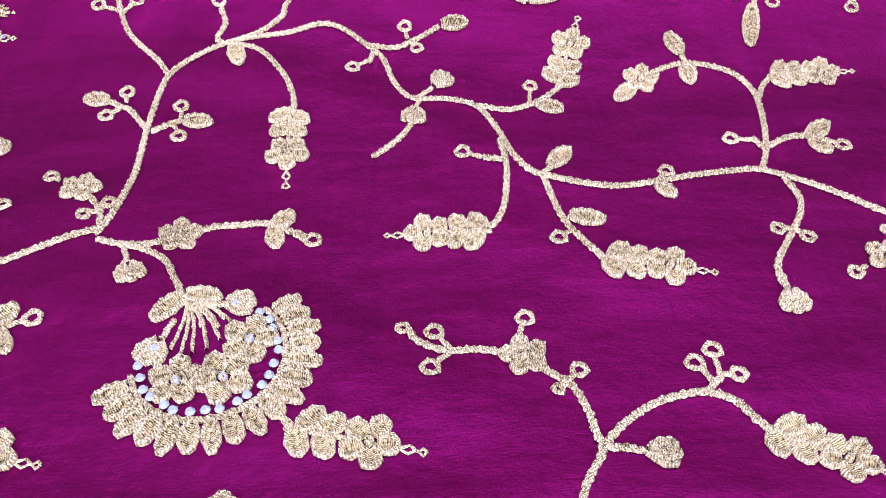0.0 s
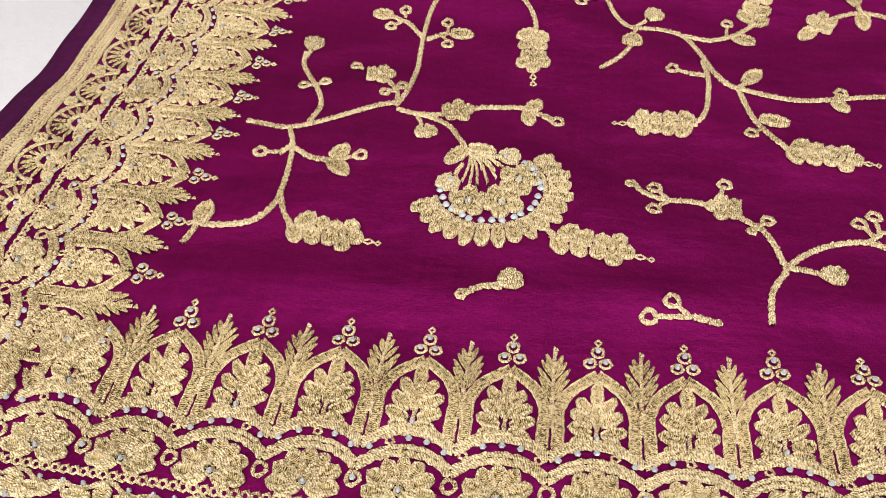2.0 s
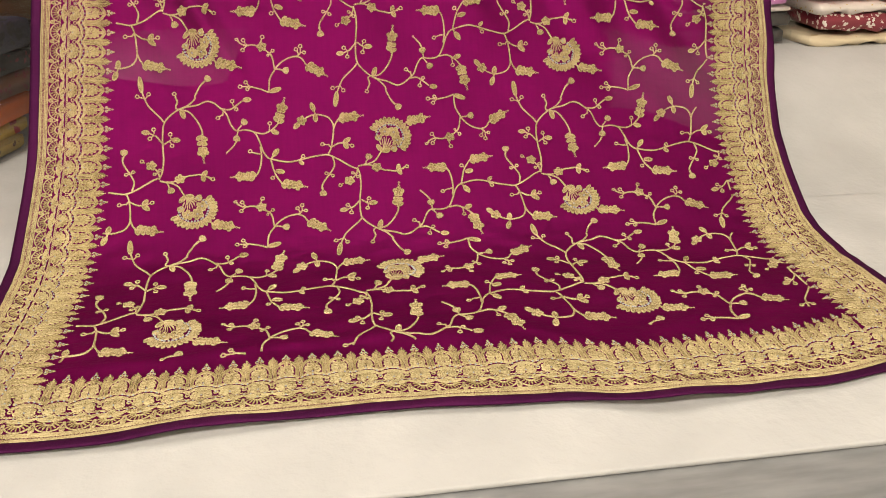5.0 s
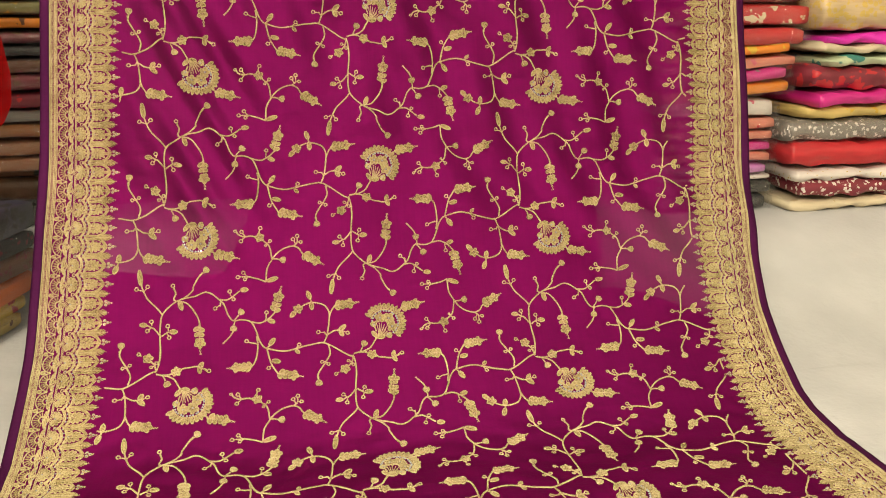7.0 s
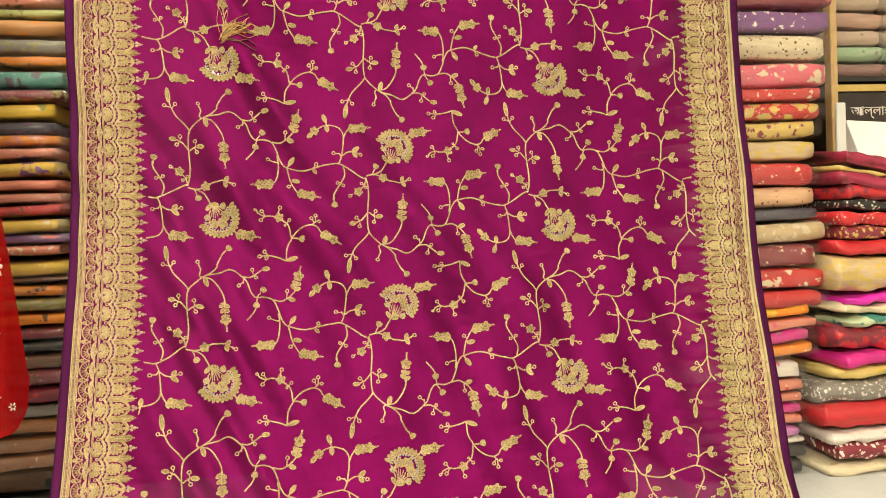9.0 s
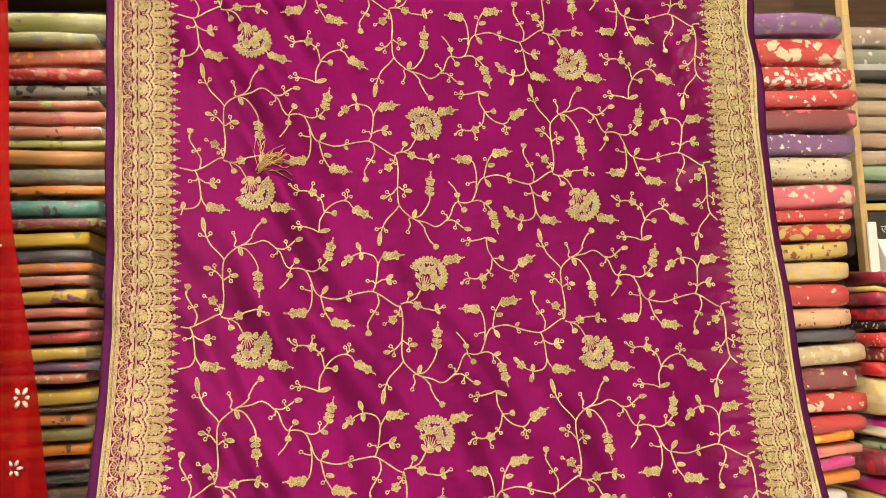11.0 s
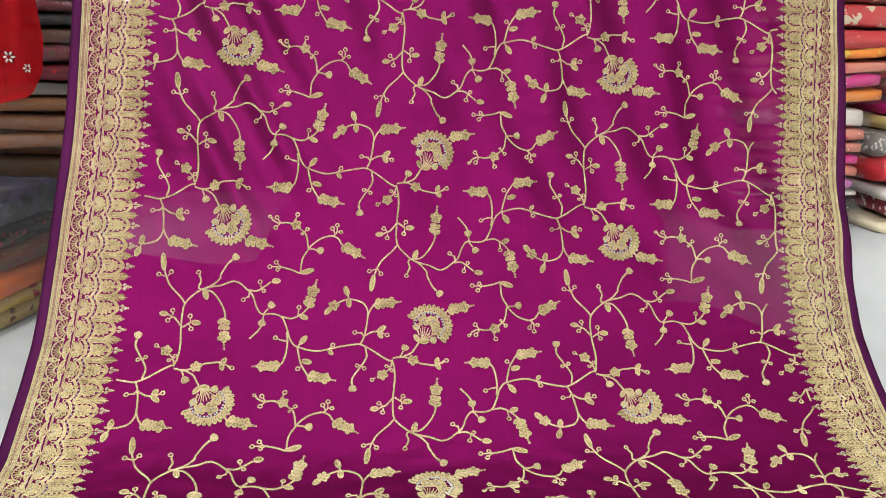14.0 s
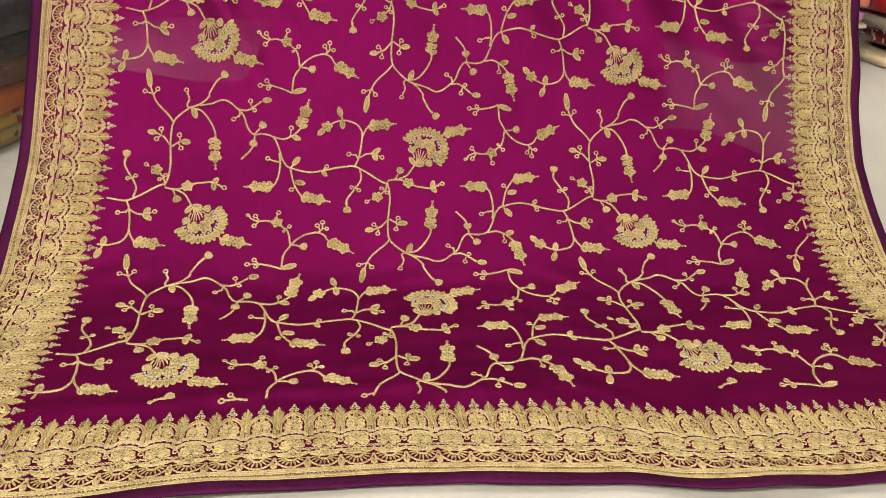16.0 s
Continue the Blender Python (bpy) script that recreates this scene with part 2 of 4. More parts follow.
def sheet(u, v, h=0.0):
    """Places in the world of cloth points; h lifts them off the cloth."""
    u, v, h = np.broadcast_arrays(np.asarray(u, float), np.asarray(v, float), np.asarray(h, float))
    skew = np.interp(v, [0.2, 0.41, 0.64, 0.88, 1.1, 1.9], [0, 0.012, 0.020, 0.026, 0.028, 0.03]) / 0.51
    s = v - skew * (u - U0)
    # the front hem lies unevenly
    s = s - 0.026 * step_in(u, 0.31, 0.42) * (1 - step_in(u, 0.56, 0.70)) * (1 - step_in(v, 0.05, 0.40))
    s = s + 0.006 * np.sin(u * 14) * (1 - step_in(v, 0.0, 0.2))
    y = np.interp(s, PROF_S, PROF[:, 0])
    z = np.interp(s, PROF_S, PROF[:, 1])
    y = np.where(s < 0, PROF[0, 0] + s, y)
    ty = np.interp(s + 0.01, PROF_S, PROF[:, 0]) - np.interp(s - 0.01, PROF_S, PROF[:, 0])
    tz = np.interp(s + 0.01, PROF_S, PROF[:, 1]) - np.interp(s - 0.01, PROF_S, PROF[:, 1])
    ty = np.where(s < 0.02, 1.0, ty)
    tz = np.where(s < 0.02, 0.0, tz)
    ln = np.hypot(ty, tz)
    ny, nz = -tz / ln, ty / ln
    x = u + 0.040 * step_in(v, 0.25, 1.2)
    hang = step_in(v, 0.45, 0.75)
    lie = 1 - step_in(v, 0.30, 0.45)
    lift = hang * (0.0022 * np.sin(9 * u + 17 * v) + 0.0016 * np.sin(41 * u - 9 * v + 1.2) + 0.0012 * np.sin(23 * v + 31 * u))
    left = np.exp(-((u + 0.06) / 0.10) ** 2)
    lift = lift + hang * left * (0.0058 * np.sin(58 * u + 26 * v + 1.5 * np.sin(9 * v)) + 0.0026 * np.sin(120 * u + 70 * v + 2.5 * np.sin(8 * v + 9 * u)))
    lift = lift + hang * 0.0036 * np.sin(24 * u + 30 * v + 2.0 * np.sin(6 * u + 5 * v)) * (0.4 + 0.6 * np.exp(-((u - 0.1) / 0.3) ** 2))
    lift = lift + hang * 0.0032 * np.sin(75 * u + 38 * v + 2.0 * np.sin(11 * v)) * (0.5 + 0.5 * np.sin(7 * v + 4 * u))
    lift = lift + lie * (0.0012 + 0.0014 * np.sin(52 * v + 3 * np.sin(7 * u) + 5 * u) * np.sin(13 * u + 2) + 0.0007 * np.sin(140 * v + 4 * np.sin(19 * u)) * np.sin(21 * u + 30 * v))
    # the soft ruck in front, just inside the border, and the puckered hem
    lift = lift + 0.002 * np.exp(-((v - 0.128 - 0.006 * np.sin(11 * u)) / 0.010) ** 2) * (0.5 + 0.5 * np.sin(7 * u + 1.6))
    lift = lift + 0.010 * np.exp(-((u - 0.415) / 0.05) ** 2) * (1 - step_in(v, 0.0, 0.10)) + 0.007 * np.exp(-((u + 0.03) / 0.06) ** 2) * (1 - step_in(v, 0.0, 0.06))
    k = h + lift
    return np.stack([x, y + ny * k, z + nz * k], axis=-1)


dupatta = thing("embroidered_dupatta", "purple sheer dupatta with gold zari embroidery, draped onto the white mattress", "dupatta")


def cloth_grid(name, u0, u1, v0, v1, nu, nv, mat, h, label, thick=0.0):
    us, vs = np.linspace(u0, u1, nu + 1), np.linspace(v0, v1, nv + 1)
    uu, vv = np.meshgrid(us, vs)
    verts = sheet(uu.ravel(), vv.ravel(), h)
    faces = [(j * (nu + 1) + i, j * (nu + 1) + i + 1, (j + 1) * (nu + 1) + i + 1, (j + 1) * (nu + 1) + i) for j in range(nv) for i in range(nu)]
    if thick:
        n = len(verts)
        under = sheet(uu.ravel(), vv.ravel(), h - thick)
        verts = np.vstack([verts, under])
        faces += [tuple(n + a for a in reversed(f)) for f in faces]
        rim = list(range(nu + 1)) + [(j + 1) * (nu + 1) + nu for j in range(nv)] + [nv * (nu + 1) + i for i in range(nu - 1, -1, -1)] + [j * (nu + 1) for j in range(nv - 1, 0, -1)]
        faces += [(a, a + n, b + n, b) for a, b in zip(rim, rim[1:] + rim[:1])]
    return mesh_object(name, verts, faces, mat, dupatta, label)


def shade_underlay():
    """A plain plum sheet added under the drape: floor shade at its sides, cloth climbing behind its middle."""
    nu, nv = 90, 90
    verts = []
    for j in range(nv + 1):
        for i in range(nu + 1):
            u = LEFT + 0.03 + (RIGHT - LEFT - 0.06) * i / nu
            side = 0.598 if u < 0.2 else 0.56 - 0.05 * float(step_in(u, 0.52, 0.68))
            top = side + (0.67 - side) * float(step_in(u, -0.02, 0.012) * (1 - step_in(u, 0.472, 0.50)))
            top += 0.006 * math.sin(23 * u)
            v = 0.016 + (top - 0.016) * j / nv
            away = 0.0032 + 0.010 * float(step_in(v, 0.35, 0.62)) + 0.0008 * math.sin(31 * u + 40 * v)
            verts.append(sheet(u, v, -away))
    faces = [(j * (nu + 1) + i, j * (nu + 1) + i + 1, (j + 1) * (nu + 1) + i + 1, (j + 1) * (nu + 1) + i) for j in range(nv) for i in range(nu)]
    return tagged(mesh_object("plum_shade_underlay", verts, faces, BACKING), "plum sheet added under the drape for floor shade and cloth behind its middle", "cloth")


HEM_W = 0.012
cloth_grid("cloth_ground", LEFT + HEM_W, RIGHT - HEM_W, HEM_W, TOP, 220, 400, PURPLE, 0.0, "sheer purple georgette ground")
cloth_grid("hem", LEFT, RIGHT, 0.0, HEM_W, 170, 3, HEM, 0.0006, "dark purple overlocked hem", 0.0016)
cloth_grid("hem", LEFT, LEFT + HEM_W, HEM_W, TOP, 3, 330, HEM, 0.0006, "dark purple overlocked hem", 0.0016)
cloth_grid("hem", RIGHT - HEM_W, RIGHT, HEM_W, TOP, 3, 330, HEM, 0.0006, "dark purple overlocked hem", 0.0016)

shade_underlay()

# ---- embroidery, drawn in cloth metres and laid on the sheet ----


class Stitches:
    """Collects raised stitching: points in cloth metres with a height, and faces."""

    def __init__(self):
        self.points, self.uvs, self.faces, self.slots, self.gems = [], [], [], [], []

    def add(self, pts, uvs, faces, slot=0):
        base = len(self.points)
        self.points.extend(map(tuple, pts))
        self.uvs.extend(uvs)
        self.faces.extend(tuple(base + i for i in f) for f in faces)
        self.slots.extend([slot] * len(faces))

    def rope(self, pts, width, height=None, closed=False, gap=0.0014, smooth=True, twist=0.16, slot=0):
        """A cord of twisted thread along pts."""
        p = np.array(pts, float)
        if smooth and len(p) > 2:
            p = smooth_curve(p, 6)
        seg = np.hypot(*np.diff(p, axis=0).T)
        s = np.concatenate([[0], np.cumsum(seg)])
        n = max(2, int(s[-1] / gap) + 1)
        t = np.linspace(0, s[-1], n)
        q = np.stack([np.interp(t, s, p[:, 0]), np.interp(t, s, p[:, 1])], 1)
        d = np.gradient(q, axis=0)
        d /= np.maximum(np.hypot(d[:, 0], d[:, 1]), 1e-9)[:, None]
        nrm = np.stack([-d[:, 1], d[:, 0]], 1)
        height = width * 0.55 if height is None else height
        wob = np.where(np.arange(n) % 2, 1.0, -1.0)
        w = (width / 2 * (1 + twist * wob))[:, None]
        c = q + nrm * (width * 0.10 * np.sin(np.arange(n) * 1.9 + s[-1] * 900))[:, None]
        k = height * (1 + 0.16 * wob)
        cross = ((1, 0), (0, 1.0), (-1, 0)) if width < 0.00115 else ((1, 0), (0.58, 1.0), (0.0, 0.5), (-0.58, 0.95), (-1, 0))
        m = len(cross)
        rows = np.empty((n, m, 3))
        for j, (e, f) in enumerate(cross):
            rows[:, j, :2] = c + nrm * w * e
            rows[:, j, 2] = k * f
        uvs = [(e * width / 2, v) for v in t for e, _ in cross]
        self.add(rows.reshape(-1, 3), uvs, [(m * i + j, m * i + j + 1, m * i + m + j + 1, m * i + m + j) for i in range(n - 1) for j in range(m - 1)], slot)

    def twine(self, pts, width, pitch=0.0052):
        """Two strands of chain stitch laid round one another along pts."""
        p = np.array(pts, float)
        s = np.concatenate([[0], np.cumsum(np.hypot(*np.diff(p, axis=0).T))])
        n = max(3, int(s[-1] / 0.0007) + 1)
        t = np.linspace(0, s[-1], n)
        q = np.stack([np.interp(t, s, p[:, 0]), np.interp(t, s, p[:, 1])], 1)
        d = np.gradient(q, axis=0)
        d /= np.maximum(np.hypot(d[:, 0], d[:, 1]), 1e-9)[:, None]
        nrm = np.stack([-d[:, 1], d[:, 0]], 1)
        start = 900.0 * (p[0, 0] + p[0, 1])
        for k in (0.0, math.pi):
            phase = 2 * math.pi * t / pitch + k + start + 0.7 * np.sin(t * 310 + start)
            side = nrm * (0.27 * width * np.sin(phase))[:, None]
            self.rope(q + side, width * 0.62, width * (0.46 + 0.04 * (k > 0)), smooth=False, gap=0.00105, twist=0.10)

    def band(self, pts, width, height=0.0010):
        """A wide band of satin stitches laid across the way, corded along both edges."""
        p = smooth_curve(np.array(pts, float), 6)
        d = np.gradient(p, axis=0)
        d /= np.maximum(np.hypot(d[:, 0], d[:, 1]), 1e-9)[:, None]
        nrm = np.stack([-d[:, 1], d[:, 0]], 1)
        self.rope(p, width, height, smooth=False, twist=0.03, slot=1)
        for e in (-0.5, 0.5):
            self.rope(p + nrm * width * e, 0.0008, height * 0.9, smooth=False)

    def petal(self, base, tip, width, height=0.0012, blunt=0.5, rim=True, n=7):
        """A satin-stitched leaf or petal: stitches across it, a slit along its middle and a corded rim."""
        a, b = np.array(base, float), np.array(tip, float)
        d = b - a
        ln = np.hypot(*d)
        if ln < 1e-6:
            return
        nrm = np.array([-d[1], d[0]]) / ln
        rows, uvs, side_a, side_b = [], [], [], []
        for i in range(n):
            t = i / (n - 1)
            w = width / 2 * max(0.12, math.sin(math.pi * (0.06 + 0.88 * t ** (0.85 + 0.35 * blunt))) ** (0.75 - 0.25 * min(blunt, 1.2)))
            c = a + d * t
            lift = height * (1.0 if 0 < i < n - 1 else 0.5)
            for e, f in ((1, 0.35), (0.60, 0.80), (0.13, 0.05), (-0.13, 0.05), (-0.60, 0.80), (-1, 0.35)):
                rows.append((*(c + nrm * w * e), lift * f))
                uvs.append((abs(e) * w, t * ln))
            side_a.append(c + nrm * w)
            side_b.append(c - nrm * w)
        self.add(rows, uvs, [(6 * i + j, 6 * i + j + 1, 6 * i + j + 7, 6 * i + j + 6) for i in range(n - 1) for j in range(5)], 1)
        if rim:
            self.rope(side_a + [b + d / ln * 0.0003] + side_b[::-1], 0.0009 + width * 0.07, height * 1.35, smooth=False, gap=0.0013)

    def leaf(self, base, tip, fat=0.62):
        ln = math.dist(base, tip)
        self.petal(base, tip, min(max(ln * fat, 0.0038), 0.0058), 0.0012, 0.4)

    def ring(self, base, tip, width=0.0016):
        a, b = np.array(base, float), np.array(tip, float)
        ln = np.hypot(*(b - a))
        r = min(0.0023, ln * 0.30)
        c = b - (b - a) / ln * r
        an = np.linspace(0, 2 * math.pi, 11)
        self.rope([(c[0] + r * math.cos(t), c[1] + r * math.sin(t)) for t in an], width, smooth=False)
        if ln > 2 * r + 0.001:
            self.rope([a, c - (b - a) / ln * r], width)

    def flower(self, c, r, turn=0.0, petals=5):
        c = np.array(c, float)
        for i in range(petals):
            t = turn + 2 * math.pi * i / petals
            d = np.array([math.cos(t), math.sin(t)])
            self.petal(c + d * r * 0.22, c + d * r, r * 0.70, 0.0014, 1.2, True, 6)
        an = np.linspace(0, 2 * math.pi, 8)
        self.rope([(c[0] + r * 0.15 * math.cos(t), c[1] + r * 0.15 * math.sin(t)) for t in an], 0.0010, 0.0022, smooth=False)

    def bud(self, base, tip):
        a, b = np.array(base, float), np.array(tip, float)
        d = b - a
        self.rope([a, a + d * 0.45], 0.0018)
        ln = np.hypot(*d)
        side = np.array([-d[1], d[0]]) / ln
        c = a + d * 0.62
        for k in (-0.62, 0.0, 0.62):
            e = d / ln * math.cos(k) + side * math.sin(k)
            self.petal(c - d / ln * 0.002, c + e * 0.0054, 0.0042, 0.0013, 1.0)

    def spray(self, base, tip):
        """Two pairs of leaves, a flower and a looped end."""
        a, b = np.array(base, float), np.array(tip, float)
        d = b - a
        ln = np.hypot(*d)
        d /= ln
        side = np.array([-d[1], d[0]])
        self.rope([a, a + d * ln * 0.5], 0.0017)
        for t, s, k in ((0.10, 1, 0.0078), (0.06, -1, 0.0078), (0.27, 1, 0.0066), (0.25, -1, 0.0070)):
            r = a + d * ln * t
            self.petal(r, r + (d * 0.55 + side * s * 0.85) * k, 0.0050)
        self.flower(a + d * ln * 0.60, min(0.0072, ln * 0.20), math.atan2(d[1], d[0]))
        e = a + d * ln * 0.80
        self.rope([e, e + d * 0.0026 + side * 0.0012, e + d * 0.0044, e + d * 0.0026 - side * 0.0012, e], 0.0009, smooth=False)
        self.ring(a + d * ln * 0.90, a + d * ln * 1.0, 0.0009)

    def gem(self, c, r=0.0012):
        self.gems.append((c[0], c[1], r))

    def build(self, name, parent, label="", gem_parts=True):
        """Lays the stitches on the sheet as one part; its stones are parts too, or go to the scattered rest."""
        p = np.array(self.points)
        ob = mesh_object(name, sheet(p[:, 0], p[:, 1], p[:, 2] + 0.0004), self.faces, [GOLD, GOLD_FILL], parent, label, True, self.slots, self.uvs)
        if self.gems:
            if gem_parts:
                for u, v, r in self.gems:
                    o, a, b = sheet([u, u + 0.001, u], [v, v, v + 0.001], 0.0012)
                    x = Vector(a - o).normalized()
                    z = x.cross(Vector(b - o)).normalized()
                    m = Matrix((x, z.cross(x), z)).transposed().to_4x4()
                    g = new("rhinestone", GEM_MESH)
                    g.parent = ob
                    g.matrix_basis = Matrix.Translation(o) @ m @ Matrix.Scale(r, 4)
            else:
                LOOSE_GEMS.extend(self.gems)
        return ob


def gem_mesh():
    me = bpy.data.meshes.new("rhinestone")
    v = [(math.cos(t * math.pi / 4), math.sin(t * math.pi / 4), 0.0) for t in range(8)] + [(0.55 * math.cos((t + 0.5) * math.pi / 4), 0.55 * math.sin((t + 0.5) * math.pi / 4), 0.7) for t in range(8)]
    f = [(i, (i + 1) % 8, 8 + i) for i in range(8)] + [((i + 1) % 8, 8 + (i + 1) % 8, 8 + i) for i in range(8)] + [tuple(range(8, 16))]
    me.from_pydata(v, [], f)
    me.materials.append(GEM)
    return me


GEM_MESH = gem_mesh()
LOOSE_GEMS = []


def scatter_gems():
    pts, fcs = [], []
    for u, v, r in LOOSE_GEMS:
        n = len(pts)
        for q, k in ((1.0, 0.0002), (0.55, 0.0011)):
            pts += [(u + q * r * math.cos(t * math.pi / 3), v + q * r * math.sin(t * math.pi / 3), k + 0.0010) for t in range(6)]
        fcs += [(n + i, n + (i + 1) % 6, n + 6 + (i + 1) % 6, n + 6 + i) for i in range(6)] + [tuple(n + 6 + i for i in range(6))]
    pts = np.array(pts)
    tagged(mesh_object("rhinestone_trim", sheet(pts[:, 0], pts[:, 1], pts[:, 2]), fcs, GEM, dupatta, "clear faceted rhinestones", False), kind="stuff")

# limits of the field inside the borders
BAND = 0.108
IN_L, IN_R, IN_B = LEFT + BAND - 0.006, RIGHT - BAND + 0.006, BAND + 0.010


# how far the weave has been pulled out of true at the fans, row by row up the cloth: across and up, in millimetres
PULL_U = ((0, 3, 2, -1, -6, 2), (-3, 1, -4, -7, -3, 1), (-3, -8, -11, -15, -16, -14), (-2, 4, -5, -12, -15, -14))
PULL_V = ((0, 3, 2, -1, 1, -2), (-3, -4, -5, -3, 1, 0), (15, -2, -3, 0, -1, -4), (16, 12, 12, 12, 10, 8))


def pulled(u, v):
    """The cloth point where a point of the regular repeat has come to lie."""
    c = min(max((u - U0) / DU, 0.0), 3.0)
    i = min(int(c), 2)
    out = []
    for table in (PULL_U, PULL_V):
        ends = [np.interp((v - V0) / PERIOD - 0.5 * (k % 2), range(6), table[k]) for k in (i, i + 1)]
        out.append((ends[0] * (1 - c + i) + ends[1] * (c - i)) / 1000)
    return (u + out[0], v + out[1])


class Field:
    """Draws one motif unit at a place of the half-drop repeat; flip mirrors it top to bottom."""

    def __init__(self, u, v, flip):
        self.u, self.v, self.f = u, v, -1 if flip else 1
        self.s, self.pieces = Stitches(), []

    def at(self, p):
        return pulled(self.u + p[0] / 1000, self.v + self.f * p[1] / 1000)

    def inside(self, q):
        return IN_L < q[0] < IN_R and q[1] > IN_B and q[1] < TOP - 0.02

    def vine(self, pts, width=0.0022):
        q = [self.at(p) for p in pts]
        q = [tuple(p) for p in (smooth_curve(q, 5) if len(q) > 2 else q)]
        run = []
        for p in q + [(9, 9)]:
            if self.inside(p):
                run.append(p)
            else:
                if len(run) > 1:
                    self.s.twine(run, width)
                run = []

    def two(self, make, a, b):
        a, b = self.at(a), self.at(b)
        if self.inside(a) and self.inside(b):
            make(a, b)

    def piece(self, name, make, a, b):
        """A flower, spray, bud or leaf that is a part of its vine."""
        s = Stitches()
        a, b = self.at(a), self.at(b)
        if self.inside(a) and self.inside(b):
            make(s, a, b)
            self.pieces.append((name, s))

    def build(self, name):
        if not self.s.points:
            for piece, s in self.pieces:
                s.build(piece, dupatta)
            return
        ob = self.s.build(name, dupatta)
        for piece, s in self.pieces:
            s.build(piece, ob)

    def leaf(self, a, b):
        self.piece("embroidered_leaf", Stitches.leaf, a, b)

    def ring(self, a, b):
        self.two(self.s.ring, a, b)

    def bud(self, a, b):
        self.piece("embroidered_bud", Stitches.bud, a, b)

    def spray(self, a, b):
        self.piece("flower_spray", Stitches.spray, a, b)

    def flower(self, a, b):
        c = self.at(a)
        if self.inside(c):
            s = Stitches()
            s.flower(c, 0.0062, self.f * math.atan2(b[1] - a[1], b[0] - a[0]))
            self.pieces.append(("embroidered_flower", s))


def long_vine(d):
    """The vine that runs from one column's fan to the next, with its twigs, in millimetres from the fan's middle."""
    d.vine([(-52, 50), (-49, 61), (-48, 76), (-49, 90), (-50, 103), (-50, 119), (-48, 130), (-41, 139), (-30, 148), (-20, 152), (-7, 155), (5, 160), (14, 158), (24, 150), (31, 143), (36, 130), (41, 122), (46, 120), (57, 121), (68, 117), (75, 103), (79, 91), (85, 82), (92, 79), (103, 76), (114, 75), (127, 78), (140, 82), (154, 85), (164, 86), (175, 81), (187, 73), (196, 67), (205, 63)])
    d.vine([(-51, 48), (-44, 46), (-36, 44), (-28, 39), (-23, 31), (-19, 24)])
    d.vine([(-44, 46), (-36, 46), (-30, 48), (-24, 50), (-17, 54), (-9, 55), (-1, 56), (7, 53), (13, 49)])
    d.flower((-26, 50), (-19, 53))
    d.leaf((2, 54), (7, 61))
    d.leaf((2, 54), (4, 46))
    d.ring((9, 53), (17, 48))
    d.bud((-42, 45), (-34, 28))
    d.vine([(-52, 54), (-54, 61), (-60, 68)])
    d.ring((-54, 60), (-51, 66))
    d.ring((-54, 60), (-60, 58))
    d.flower((-63, 71), (-74, 77))
    d.ring((-71, 75), (-77, 79))
    d.vine([(-49, 101), (-58, 112), (-62, 114), (-67, 117)])
    d.leaf((-67, 117), (-76, 118))
    d.ring((-61, 116), (-62, 124))
    d.ring((-62, 113), (-68, 108))
    d.vine([(-48, 101), (-44, 104), (-39, 107)])
    d.leaf((-38, 107), (-28, 106))
    d.ring((-39, 107), (-41, 117))
    d.ring((-41, 105), (-37, 97))
    d.leaf((-27, 148), (-23, 136))
    d.vine([(-28, 148), (-17, 145), (-7, 133), (-1, 121), (1, 110)])
    d.spray((-1, 114), (3, 73))
    d.vine([(24, 150), (35, 149), (43, 154), (52, 161)])
    d.leaf((53, 162), (63, 163))
    d.ring((40, 154), (38, 163))
    d.ring((41, 154), (45, 148))
    d.vine([(27, 147), (26, 140)])
    d.ring((26, 142), (18, 136))
    d.bud((45, 120), (58, 137))
    d.bud((46, 120), (44, 105))
    d.vine([(44, 105), (40, 98), (31, 88)])
    d.vine([(68, 118), (79, 116), (88, 120), (94, 125), (100, 132)])
    d.spray((98, 130), (108, 168))
    d.ring((87, 120), (88, 133))
    d.leaf((90, 120), (99, 117))
    d.vine([(75, 98), (77, 85), (76, 69), (73, 58), (69, 54)])
    d.spray((71, 53), (37, 52))
    d.vine([(76, 87), (69, 88)])
    d.ring((69, 88), (60, 92))
    d.vine([(89, 80), (94, 86)])
    d.leaf((92, 84), (99, 94))
    d.vine([(89, 80), (92, 67), (95, 57), (100, 48), (105, 41)])
    d.spray((103, 42), (138, 36))
    d.leaf((96, 61), (107, 59))
    d.ring((97, 55), (90, 49))
    d.ring((126, 77), (133, 86))
    d.leaf((127, 76), (132, 71))
    d.vine([(164, 85), (168, 94), (170, 103), (172, 119), (172, 130), (167, 139), (158, 143), (148, 144), (139, 141), (133, 137)])
    d.flower((130, 135), (124, 129))
    d.leaf((127, 132), (120, 124))
    d.vine([(148, 145), (146, 154)])
    d.leaf((147, 149), (143, 160))
    d.leaf((148, 144), (149, 134))
    d.vine([(172, 123), (176, 133), (182, 141)])
    d.spray((179, 139), (214, 144))
    d.vine([(169, 96), (165, 102)])
    d.ring((165, 101), (155, 102))
    d.vine([(170, 98), (178, 103), (186, 104)])
    d.leaf((185, 103), (194, 111))
    d.leaf((186, 103), (191, 96))
    d.ring((190, 103), (199, 99))
    d.vine([(171, 82), (173, 70), (169, 60), (162, 49), (157, 40), (156, 32)])
    d.bud((157, 36), (158, 22))
    d.ring((167, 57), (160, 57))
    d.ring((167, 57), (172, 52))
    d.vine([(11, -12), (18, -19)])
    d.spray((16, -19), (52, -26))


